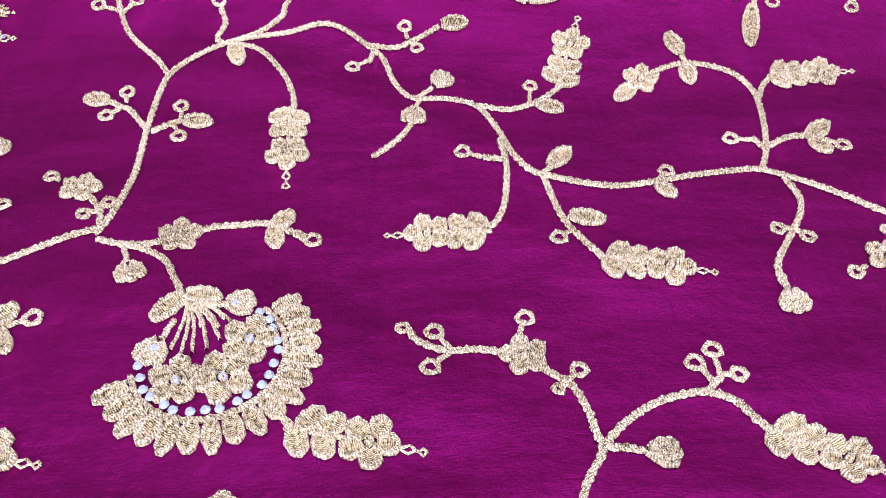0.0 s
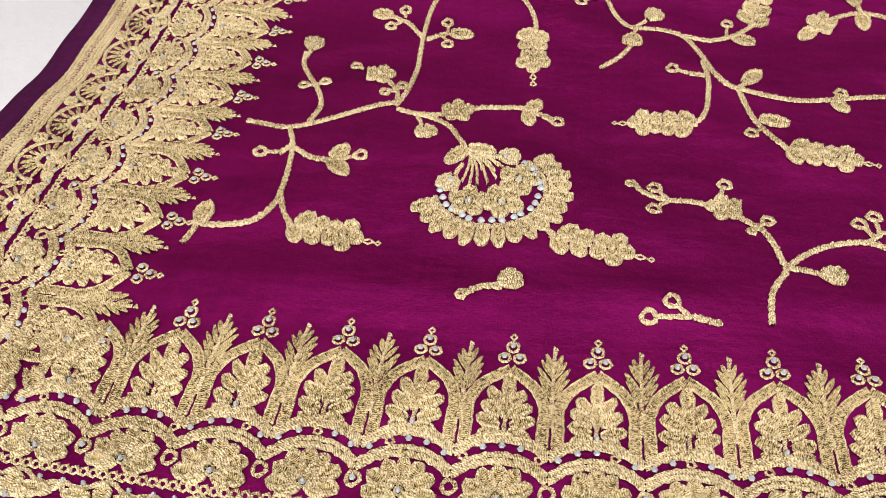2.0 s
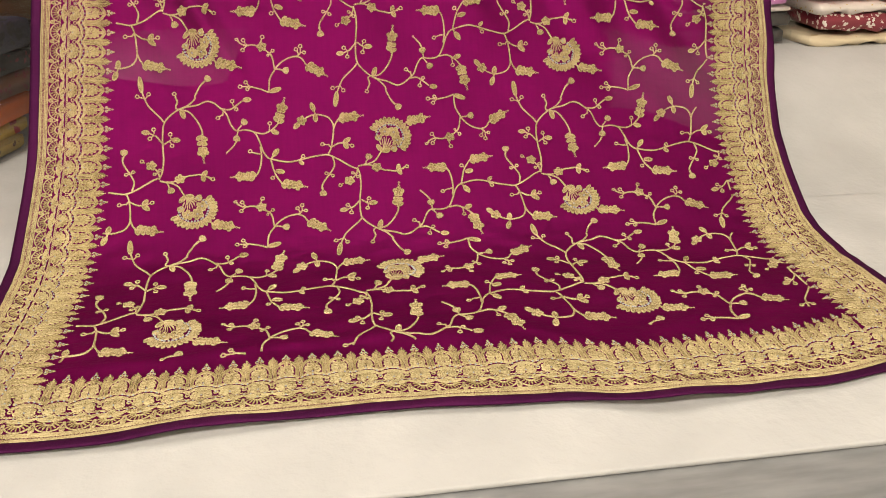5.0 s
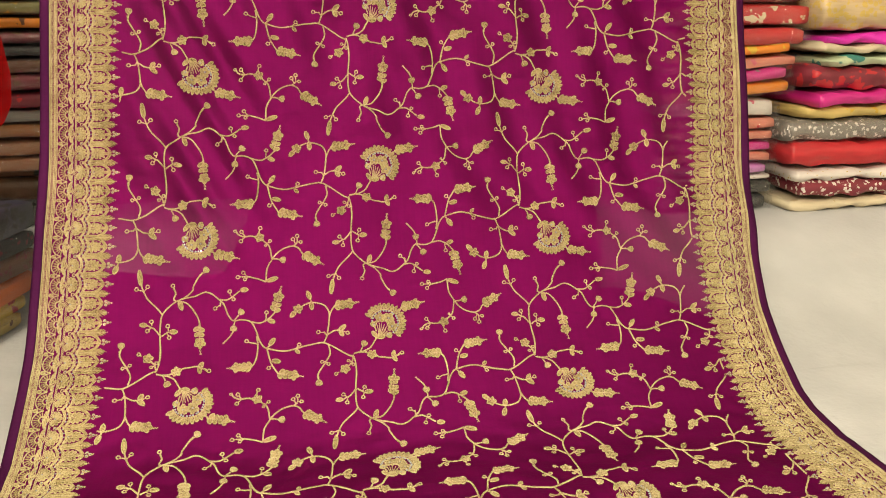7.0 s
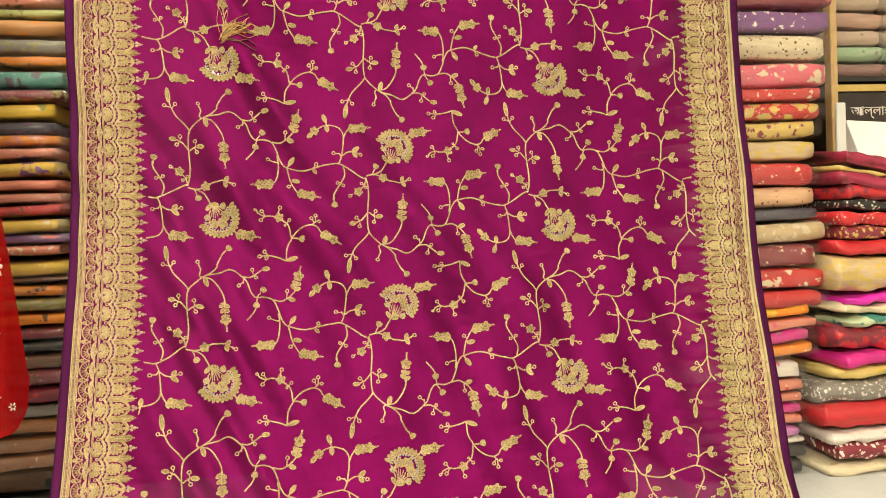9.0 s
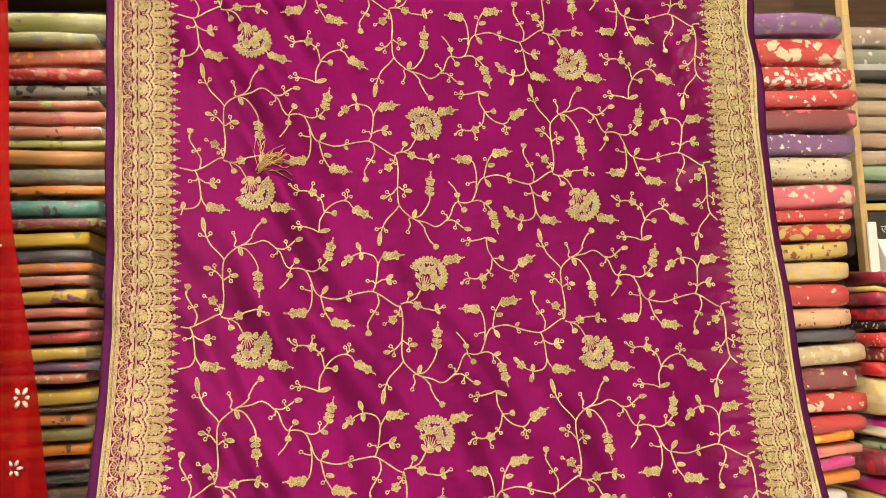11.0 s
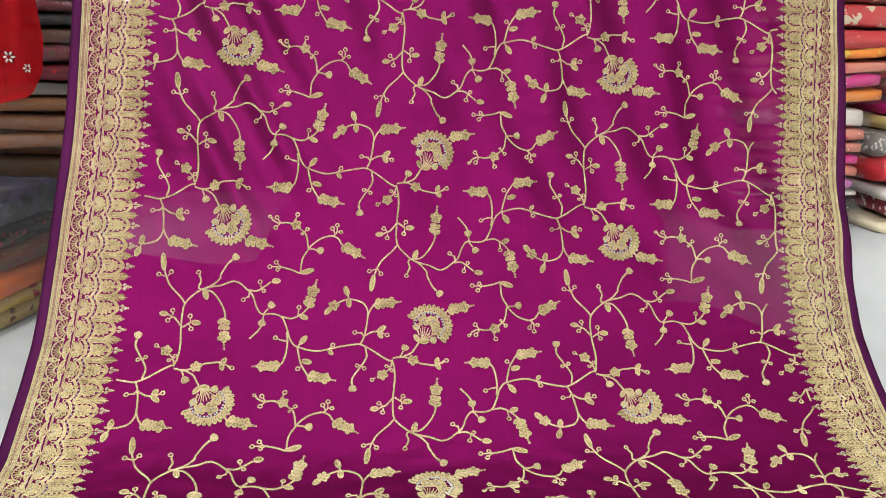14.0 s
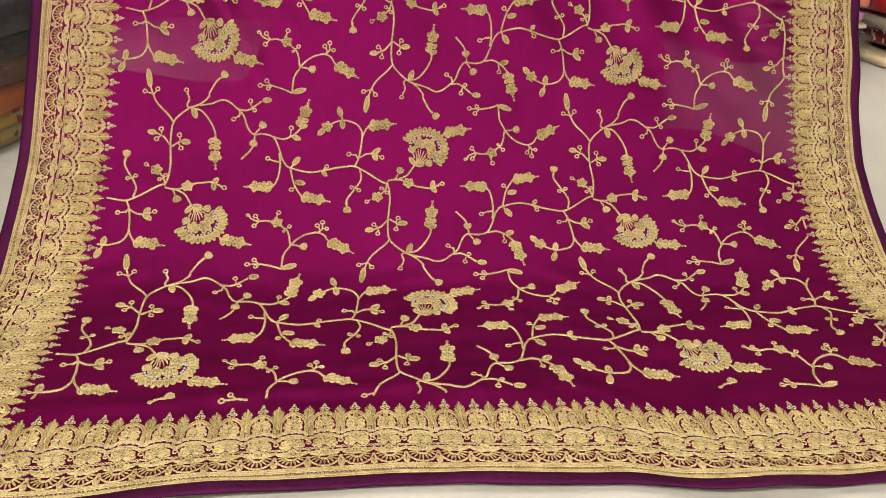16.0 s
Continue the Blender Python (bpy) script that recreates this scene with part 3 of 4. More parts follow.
def small_vine(d):
    """The small separate vine below it."""
    d.vine([(46, 14), (48, 10), (53, 7), (58, 6), (65, 7), (73, 6), (79, 4), (85, -1), (90, -5), (93, -13), (94, -20), (95, -26), (91, -33), (88, -41), (87, -58)])
    d.flower((78, 5), (85, -1))
    d.vine([(78, 7), (77, 13)])
    d.ring((77, 13), (80, 21))
    d.ring((48, 12), (43, 15))
    d.ring((58, 7), (52, 15))
    d.ring((58, 6), (51, -2))
    d.ring((89, -3), (94, 2))
    d.ring((89, -4), (85, -7))
    d.vine([(95, -25), (102, -17), (110, -11), (118, -8), (125, -7), (132, -10), (136, -16), (139, -19)])
    d.spray((137, -18), (167, -34))
    d.vine([(125, -7), (130, -2)])
    d.ring((128, -4), (123, 5))
    d.ring((130, -2), (130, 10))
    d.ring((130, -1), (137, -1))
    d.vine([(96, -25), (103, -25)])
    d.bud((99, -25), (114, -27))
    d.vine([(87, -58), (77, -54), (63, -51)])
    d.ring((63, -51), (47, -52))
    d.ring((62, -51), (55, -44))
    d.ring((63, -52), (57, -56))
    d.leaf((88, -57), (103, -52))


def vine_twig(d):
    """The leafy twig above the long vine and the looped stalk beside it."""
    d.vine([(-48, 130), (-54, 138), (-64, 148), (-69, 154), (-73, 162), (-75, 167), (-77, 173)])
    d.leaf((-77, 171), (-80, 192))
    d.ring((-73, 163), (-85, 167))
    d.ring((-73, 162), (-67, 171))
    d.vine([(-31, 148), (-34, 151), (-32, 159), (-35, 166)])
    d.ring((-34, 165), (-37, 172))


def bud_twig(d):
    """The long-stalked bud that rises from the vine's knot."""
    d.vine([(-28, 149), (-18, 155), (-10, 164), (-10, 168), (-3, 182), (2, 188)])
    d.bud((-3, 182), (10, 195))


def loose_twig(d):
    """The stray bud with a short stalk that is left of the row cut by the border."""
    d.ring((-8, -47), (-12, -50))
    d.vine([(-10, -49), (-4, -45), (2, -45)])
    d.bud((-2, -45), (6, -40))


def fan_motif(u, v, flip):
    """The fan of petals with its ring of stones, three flowers and a tied stem."""
    d = Field(u, v, flip)
    s, near = d.s, v < 0.9

    def own(name):
        """Stitches for a piece of its own on the near fans; the far ones stay whole."""
        if not near:
            return s
        d.pieces.append((name, Stitches()))
        return d.pieces[-1][1]

    def pol(r, deg):
        return d.at((-7 + r * math.cos(radians(deg)), 3 + r * 0.97 * math.sin(radians(deg))))

    for i in range(17):
        a = 45 - i * 12.3
        if i % 2:
            own("petal").petal(pol(21.4, a), pol(29.2, a), 0.0044, 0.0014, 0.9)
        else:
            own("petal").petal(pol(21.4, a), pol(30.2, a), 0.0040, 0.0014, 0.4)
    s.rope([pol(20.4, a) for a in range(54, -168, -8)], 0.0018)
    for i in range(19):
        s.gem(pol(18.3 + 0.3 * math.sin(i * 2.1), 52 - i * 12.2 + 1.5 * math.sin(i * 3.7)), 0.00140)
    for c, r, t in (((-14, -5), 0.0070, 0.3), ((-2, -4), 0.0076, 0.9), ((3, 8), 0.0072, 0.1)):
        own("embroidered_flower").flower(d.at(c), r, t)
        s.gem(d.at(c), 0.0014)
    for a, b in (((-12, 20), (2, 21)), ((-19, 15), (-24, 0))):
        own("embroidered_bud").bud(d.at(a), d.at(b))
    s.gem(d.at((-3, 20)), 0.0014)
    s.gem(d.at((-22, 5)), 0.0014)
    own("embroidered_leaf").petal(d.at((-18, 24)), d.at((-8, 23)), 0.0052)
    own("embroidered_leaf").petal(d.at((-18, 24)), d.at((-25, 15)), 0.0052)
    for e in ((-5, 15), (-6, 12), (-3, 14), (-9, 8), (-12, 4), (-15, 3), (-18, 5), (-5, 8), (-8, 5), (-11, 12)):
        s.rope([d.at((-17, 22)), d.at(((-17 + e[0]) / 2 + 1, (22 + e[1]) / 2 + 1)), d.at(e)], 0.0011, 0.0011)
    ob = s.build("fan_motif", dupatta, "gold embroidered fan with flowers and rhinestones", near)
    for name, piece in d.pieces:
        piece.build(name, ob)
    return ob


ROWS_UP = 7
# three whole columns, and one more on either side that the borders cut
for col in range(-1, 4):
    flip = col % 2 == 1
    for row in range(-1, ROWS_UP):
        u = U0 + col * DU
        v = V0 + row * PERIOD + (PERIOD / 2 if flip else 0)
        motifs = [("vine_motif", long_vine), ("vine_twig", vine_twig), ("bud_twig", bud_twig)] if row >= 0 else []
        motifs.append(("small_vine_motif", small_vine))
        if row == 0 and not flip:
            motifs.append(("bud_twig", loose_twig))
        for name, draw in motifs:
            d = Field(u, v, flip)
            draw(d)
            d.build(name)
        if v > 0.14 and 0 <= col < 3:
            fan_motif(u, v, flip)

# ---- the border: one repeat, d millimetres in from the gold edge, x along it ----
STEP = 0.0257
WOB = random.Random(11)


class Edge:
    """Border drawing for one side. place(x, d) gives cloth metres."""

    def __init__(self, side, centre):
        self.side, self.c, self.s = side, centre, Stitches()

    def at(self, x, d):
        a, b = self.c + x / 1000, HEM_W + d * (1.075 if self.side == 0 else 1.0) / 1000
        return (a, b) if self.side == 0 else (LEFT + b, a) if self.side == 1 else (RIGHT - b, a)

    def keep(self, x, d):
        u, v = self.at(x, d)
        own = HEM_W + d * (1.075 if self.side == 0 else 1.0) / 1000
        other = min(u - LEFT, RIGHT - u) if self.side == 0 else v
        return other >= own - 0.006 and v < TOP - 0.01

    def rope(self, pts, w=1.4, h=None, smooth=True):
        if all(self.keep(*p) for p in (pts[0], pts[-1], pts[len(pts) // 2])):
            self.s.rope([self.at(*p) for p in pts], w * 1.04 / 1000, None if h is None else h / 1000, smooth=smooth)

    def band(self, pts, w):
        if all(self.keep(*p) for p in (pts[0], pts[-1], pts[len(pts) // 2])):
            self.s.band([self.at(*p) for p in pts], w / 1000)

    def petal(self, a, b, w, blunt=0.5, rim=True):
        if self.keep(*a) and self.keep(*b):
            a, b = ((x + WOB.uniform(-0.35, 0.35), d + WOB.uniform(-0.35, 0.35)) for x, d in (a, b))
            self.s.petal(self.at(*a), self.at(*b), w * WOB.uniform(0.84, 1.0) / 1000, 0.0012, blunt, rim, 6)

    def loop(self, c, r, w=0.9):
        if self.keep(*c):
            self.s.rope([self.at(c[0] + r * math.cos(t), c[1] + r * math.sin(t)) for t in np.linspace(0, 2 * math.pi, 9)], w / 1000, smooth=False)

    def gem(self, c, r=1.1):
        if self.keep(*c):
            self.s.gem(self.at(*c), r * 0.8 / 1000)


def border_repeat(side, centre, k):
    e = Edge(side, centre)
    p = STEP * 500
    # the lines along the edge, with a row of eyelets between them
    for d in (0.6, 2.3, 6.4, 8.1, 9.8):
        e.rope([(-p, d), (0, d), (p + 0.4, d)], 1.35, 0.9, False)
    for i in range(8):
        e.loop((-p + (i + 0.5) * 2 * p / 8, 4.2), 1.15, 0.8)
    # half suns with rays
    e.rope([(13.0 * math.cos(t) * 0.96, 24.5 - 12.6 * math.sin(t)) for t in np.linspace(0.05, math.pi - 0.05, 11)], 1.5)
    e.rope([(4.6 * math.cos(t), 24.5 - 4.6 * math.sin(t)) for t in np.linspace(0, math.pi, 8)], 1.8)
    for i in range(9):
        t = math.pi * (0.06 + 0.88 * i / 8)
        e.petal((5.0 * math.cos(t), 24.5 - 5.0 * math.sin(t)), (11.3 * math.cos(t), 24.5 - 11.3 * math.sin(t)), 1.9, 0.4, False)
    for x in (-p, p):
        e.petal((x, 17), (x - 0.01, 11.5), 4.4, 0.4)
    for r, o in ((7.4, 25.2), (10.2, 26.2), (12.6, 28.0)):
        e.rope([(r * math.cos(t), o + 1.5 - 0.26 * r * math.sin(t)) for t in np.linspace(0, math.pi, 7)], 1.7)
    e.petal((-3, 27.6), (-11, 27.2), 3.0)
    e.petal((3, 27.6), (11, 27.2), 3.0)
    e.petal((0, 25.0), (0, 30.6), 4.4, 1.0)
    e.gem((0, 24.2), 1.2)
    for x in (-6.5, 6.5, -p + 0.5):
        e.gem((x, 30.4), 0.95)
    e.rope([(-p, 30.2), (-p / 2, 29.4), (0, 32.0), (p / 2, 29.4), (p, 30.2)], 1.3)
    # the chain of eyelets
    for i in range(9):
        e.loop((-p + (i + 0.5) * 2 * p / 9, 33.8), 1.3, 1.0)
    # half flowers and rings
    for i in range(7):
        t = math.pi * (-0.03 + 1.06 * i / 6)
        e.petal((1.8 * math.cos(t), 38.4 + 1.6 * math.sin(t)), (9.6 * math.cos(t), 38.4 + 9.0 * math.sin(t)), 4.2, 0.9)
    e.petal((-1, 37.6), (-6, 35.4), 2.8)
    e.petal((1, 37.6), (6, 35.4), 2.8)
    e.loop((0, 38.6), 1.3, 1.0)
    e.gem((0, 38.6), 1.1)
    e.loop((p, 41.0), 2.0, 1.2)
    if k % 3 == 0:
        e.gem((p, 41.0), 1.2)
    # the scalloped band set with stones
    for lift, w in ((-0.2, 1.9), (1.7, 1.5), (6.0, 1.9), (7.8, 1.5)):
        e.rope([(x, 44.0 + lift + 5.2 * (1 - (abs(x) / p) ** 2.2)) for x in np.linspace(-p, p, 11)], w)
    for i in range(5):
        x = -p + (i + 0.5) * 2 * p / 5
        if (i + k) % 4:
            e.gem((x, 47.9 + 5.2 * (1 - (abs(x) / p) ** 2.2)), 1.25)
        else:
            e.loop((x, 47.9 + 5.2 * (1 - (abs(x) / p) ** 2.2)), 1.2)
    # the pointed arch with a leaf spray inside
    for sgn in (-1, 1):
        e.band([(sgn * (p - 2.2), 53.5), (sgn * (p - 2.1), 61.0), (sgn * (p - 2.0), 66.6), (sgn * (p - 2.0) * 0.74, 72.8), (sgn * (p - 2.0) * 0.32, 76.8), (0, 79.2)], 2.9)
    e.petal((0, 68.5), (0, 76.6), 3.6, 0.6)
    for x, y0, x1, y1, w in ((1.0, 66.0, 5.2, 71.0, 3.2), (1.2, 62.5, 7.0, 66.4, 3.6), (1.4, 59.0, 7.6, 61.4, 3.6), (1.0, 57.0, 6.4, 56.6, 3.2)):
        for sgn in (-1, 1):
            e.petal((sgn * x, y0), (sgn * x1, y1), w, 0.7)
    e.petal((0, 61.5), (0, 69.0), 3.2, 0.7)
    e.rope([(0, 55.0), (0, 63.0)], 1.2)
    if k % 2:
        e.gem((0, 58.0), 1.0)
    # the three-ring drop on its point
    for c, r in (((-2.3, 83.2), 1.75), ((2.3, 83.2), 1.75), ((0, 87.0), 1.8)):
        e.loop(c, r, 1.0)
        e.gem(c, 1.15)
    e.loop((0, 90.4), 1.0, 0.9)
    # the little fir between two arches
    for x, d0, d1 in ((3.0, 70.0, 74.5), (4.4, 71.5, 77.5), (4.8, 74.0, 80.5), (3.8, 77.0, 83.0), (2.2, 80.0, 85.2)):
        for sgn in (-1, 1):
            e.petal((p + sgn * 0.3, d0), (p + sgn * x, d1), 1.9, 0.3, False)
    e.rope([(p, 60.0), (p, 86.0)], 1.2)
    e.loop((p, 87.2), 0.8, 0.8)
    if e.s.points:
        e.s.build("border_motif", dupatta, "", False)


for i in range(40):
    border_repeat(0, LEFT + 0.0152 + i * STEP, i)
for side in (1, 2):
    for i in range(71):
        border_repeat(side, 0.0152 + i * STEP, i + side)
# the corners, where the two borders meet
for side in (1, -1):
    corner = Stitches()
    edge = LEFT if side == 1 else RIGHT
    for k, r in ((0.030, 0.0085), (0.047, 0.0100), (0.066, 0.0105), (0.084, 0.0085)):
        c = (edge + side * k, k * 1.06)
        corner.flower(c, r, 0.3 + k * 9, 6)
        corner.gem(c, 0.0014)
    for k in (0.038, 0.056, 0.075):
        for t in (-0.010, 0.010):
            corner.petal((edge + side * (k - t * 0.3), k * 1.06 + t * 0.3), (edge + side * (k - t), k * 1.06 + t), 0.0050)
    for k in (0.022, 0.027):
        corner.rope([(edge + side * k, k + 0.012), (edge + side * k, k), (edge + side * (k + 0.012), k)], 0.0017, smooth=False)
    corner.build("corner_motif", dupatta, "gold flowers at the cloth corner", False)
scatter_gems()

# the tuft of loose gold and orange threads that lies on the cloth above one fan
ORANGE_THREAD = plain("orange_thread", (0.72, 0.40, 0.12), (0.92, 0.72, 0.36), 0.4, 300)
RED_THREAD = plain("red_thread", (0.50, 0.03, 0.02), (0.70, 0.06, 0.03), 0.5, 200)
rng = random.Random(5)
for k in range(34):
    tuft = Stitches()
    u, v = U0 + 0.002 + rng.gauss(0.0, 0.003), V0 + 5 * PERIOD + 0.032 + rng.gauss(0, 0.003)
    pts, turn = [], rng.gauss(0.95, 0.16)
    for i in range(rng.choice((6, 8, 9))):
        pts.append((u, v))
        turn += rng.gauss(-0.06, 0.26)
        u += 0.0068 * math.cos(turn)
        v += 0.0068 * math.sin(turn)
    tuft.rope(pts, 0.0007 if k % 3 else 0.0005, 0.0010 + 0.003 * rng.random())
    ob = tuft.build("loose_thread", dupatta)
    ob.data.materials[0] = RED_THREAD if k == 5 else ORANGE_THREAD if k % 2 else GOLD

# ---- folded fabrics in the shop behind ----
PLASTIC, pn, pl, pp = material("clear_plastic")
p_gloss = pn.new("ShaderNodeBsdfGlossy")
p_gloss.inputs["Roughness"].default_value = 0.10
p_noise = noise_node(pn, pl, 95, 4, (0.45, 1, 2.0), True)
bump(pn, pl, p_noise.outputs["Fac"], 1.0, 0.007, p_gloss)
p_haze = ramp(pn, pl, noise_node(pn, pl, 26, 5, (1, 1, 3.0), True).outputs["Fac"], [(0.52, (0, 0, 0)), (0.74, (0.07, 0.07, 0.07))])
pp.inputs["Base Color"].default_value, pp.inputs["Roughness"].default_value = (0.75, 0.74, 0.73, 1), 0.25
p_film = pn.new("ShaderNodeMixShader")
p_clear = pn.new("ShaderNodeBsdfTransparent")
p_mix = pn.new("ShaderNodeMixShader")
p_mix.inputs[0].default_value = 0.085
pl.new(p_clear.outputs[0], p_mix.inputs[1])
pl.new(p_gloss.outputs[0], p_mix.inputs[2])
pl.new(p_haze.outputs[0], p_film.inputs[0])
pl.new(p_mix.outputs[0], p_film.inputs[1])
pl.new(pp.outputs[0], p_film.inputs[2])
pl.new(p_film.outputs[0], pn["Material Output"].inputs["Surface"])

CLOTHS = {}


def printed(ground, figure, scale=60, level=0.38, metal=0.0, soft=0.06, stretch=(1, 1, 1)):
    """Woven or printed cloth: figures of one colour scattered on a ground of another."""
    scale = scale * 1.2
    key = (ground, figure, scale, level, stretch)
    if key in CLOTHS:
        return CLOTHS[key]
    m, nodes, links, p = material("printed_cloth")
    ground, figure = (tuple(min(0.80, 1.05 * c + 0.002) for c in k) for k in (ground, figure))
    tc = nodes.new("ShaderNodeTexCoord")
    mp = nodes.new("ShaderNodeMapping")
    mp.inputs["Scale"].default_value = stretch
    links.new(tc.outputs["Object"], mp.inputs["Vector"])
    warp = noise_node(nodes, links, scale * 0.8, 3)
    mix = nodes.new("ShaderNodeVectorMath")
    mix.operation = "MULTIPLY_ADD"
    links.new(warp.outputs["Color"], mix.inputs[0])
    mix.inputs[1].default_value = (0.9 / scale,) * 3
    links.new(mp.outputs[0], mix.inputs[2])
    vo = nodes.new("ShaderNodeTexVoronoi")
    vo.inputs["Scale"].default_value = scale
    links.new(mix.outputs[0], vo.inputs["Vector"])
    wear = noise_node(nodes, links, 18, 3, (1, 1, 6))
    small = nodes.new("ShaderNodeTexVoronoi")
    small.inputs["Scale"].default_value = scale * 3.3
    links.new(mix.outputs[0], small.inputs["Vector"])
    both = nodes.new("ShaderNodeMath")
    both.operation, both.inputs[1].default_value = "MULTIPLY_ADD", 0.30
    links.new(small.outputs["Distance"], both.inputs[0])
    links.new(vo.outputs["Distance"], both.inputs[2])
    level, soft = level + 0.10, 0.018
    r = ramp(nodes, links, both.outputs[0], [(max(0.0, level - soft), figure), (level + soft, ground)])
    mult = nodes.new("ShaderNodeMix")
    mult.data_type, mult.blend_type = "RGBA", "MULTIPLY"
    mult.inputs["Factor"].default_value = 0.40
    w = ramp(nodes, links, wear.outputs["Fac"], [(0.3, (0.55, 0.55, 0.55)), (0.65, (1, 1, 1))])
    links.new(r.outputs[0], mult.inputs["A"])
    links.new(w.outputs[0], mult.inputs["B"])
    links.new(mult.outputs["Result"], p.inputs["Base Color"])
    p.inputs["Roughness"].default_value, p.inputs["Metallic"].default_value, p.inputs["Sheen Weight"].default_value = 0.55, metal, 0.03
    p.inputs["Coat Weight"].default_value, p.inputs["Coat Roughness"].default_value = 0.35, 0.16
    fine = noise_node(nodes, links, 700, 2)
    bump(nodes, links, fine.outputs["Fac"], 0.3, 0.001, p)
    CLOTHS[key] = m
    return m


def fold_shell(x0, x1, y0, y1, z0, z1, seed, layers, swell=0.0, crinkle=0.0, nx=14, m=26, lean=0.0, sag=0.004, crumple=0.0022):
    """A folded length of cloth lying flat: rounded folds along its front, layers showing as grooves."""
    verts, faces = [], []
    yc, zc, hy, hz = (y0 + y1) / 2, (z0 + z1) / 2, (y1 - y0) / 2 + swell, (z1 - z0) / 2 + swell
    for i in range(nx + 1):
        t = i / nx
        x = x0 - swell + (x1 - x0 + 2 * swell) * t
        end = min(1.0, 0.93 + 2.2 * min(t, 1 - t))
        dz = sag * noise.noise((x * 7 + seed, seed * 1.7, 0)) + lean * (t - 0.5)
        dy = 0.006 * noise.noise((x * 9, seed * 2.3, 4))
        for j in range(m):
            a = 2 * math.pi * j / m
            c, s = math.cos(a), math.sin(a)
            yy = hy * math.copysign(abs(c) ** 0.22, c)
            zz = hz * math.copysign(abs(s) ** 0.36, s) * (end if crinkle == 0 else 0.5 + 0.5 * end)
            if c < 0:
                g = math.cos(math.pi * layers * zz / hz)
                yy += 0.0055 * (1 - abs(g)) ** 2 * (1 if crinkle == 0 else 0.2)
            k = crinkle * noise.noise((x * 60 + seed, yy * 50, zz * 90 + seed)) if crinkle else crumple * noise.noise((x * 30 + seed, yy * 20, zz * 70))
            verts.append((x, yc + yy + dy + k, zc + zz + dz + k))
    for i in range(nx):
        for j in range(m):
            a, b = i * m + j, i * m + (j + 1) % m
            faces.append((a, b, b + m, a + m))
    faces.append(tuple(range(m - 1, -1, -1)))
    faces.append(tuple(nx * m + j for j in range(m)))
    return verts, faces


def folded(name, label, group, x0, x1, y0, y1, z0, z1, mat, seed, layers=3, sleeve=True, lean=0.0, turn=0.0, crumple=0.0022):
    label = label if len(label.split()) > 3 else label + " lying in the pile"
    ob = thing(name, label, "folded fabric", group, at=((x0 + x1) / 2, (y0 + y1) / 2, z0))
    ob.rotation_euler[2] = radians(turn)
    hx, hy = (x1 - x0) / 2, (y1 - y0) / 2
    v, f = fold_shell(-hx, hx, -hy, hy, 0.0008, z1 - z0 - 0.0008, seed, layers, lean=lean, crumple=crumple, nx=14 if crumple < 0.003 else 40)
    mesh_object("fabric", v, f, mat, ob)
    if sleeve:
        v, f = fold_shell(-hx - 0.012, hx + 0.014, -hy, hy, 0.0008, z1 - z0 - 0.0008, seed, layers, 0.0024, 0.0038, 44, 30, lean)
        mesh_object("plastic_sleeve", v, f, PLASTIC, ob, "clear crinkled plastic sleeve")
    return ob


CREAM, BEIGE, GOLDY = (0.62, 0.52, 0.36), (0.52, 0.38, 0.22), (0.55, 0.38, 0.10)
RED, MAROON, PINK, MAGENTA = (0.50, 0.012, 0.022), (0.20, 0.012, 0.03), (0.62, 0.10, 0.16), (0.58, 0.01, 0.22)
ORANGE, YELLOW, SALMON, VIOLET = (0.72, 0.22, 0.02), (0.66, 0.42, 0.05), (0.62, 0.20, 0.14), (0.17, 0.05, 0.20)
NAVY, TEAL, OLIVE, BROWN = (0.035, 0.03, 0.06), (0.03, 0.20, 0.17), (0.26, 0.24, 0.07), (0.14, 0.05, 0.02)
WHITISH, BLACK, GREY, LIME = (0.66, 0.60, 0.56), (0.015, 0.014, 0.014), (0.20, 0.18, 0.16), (0.45, 0.48, 0.16)

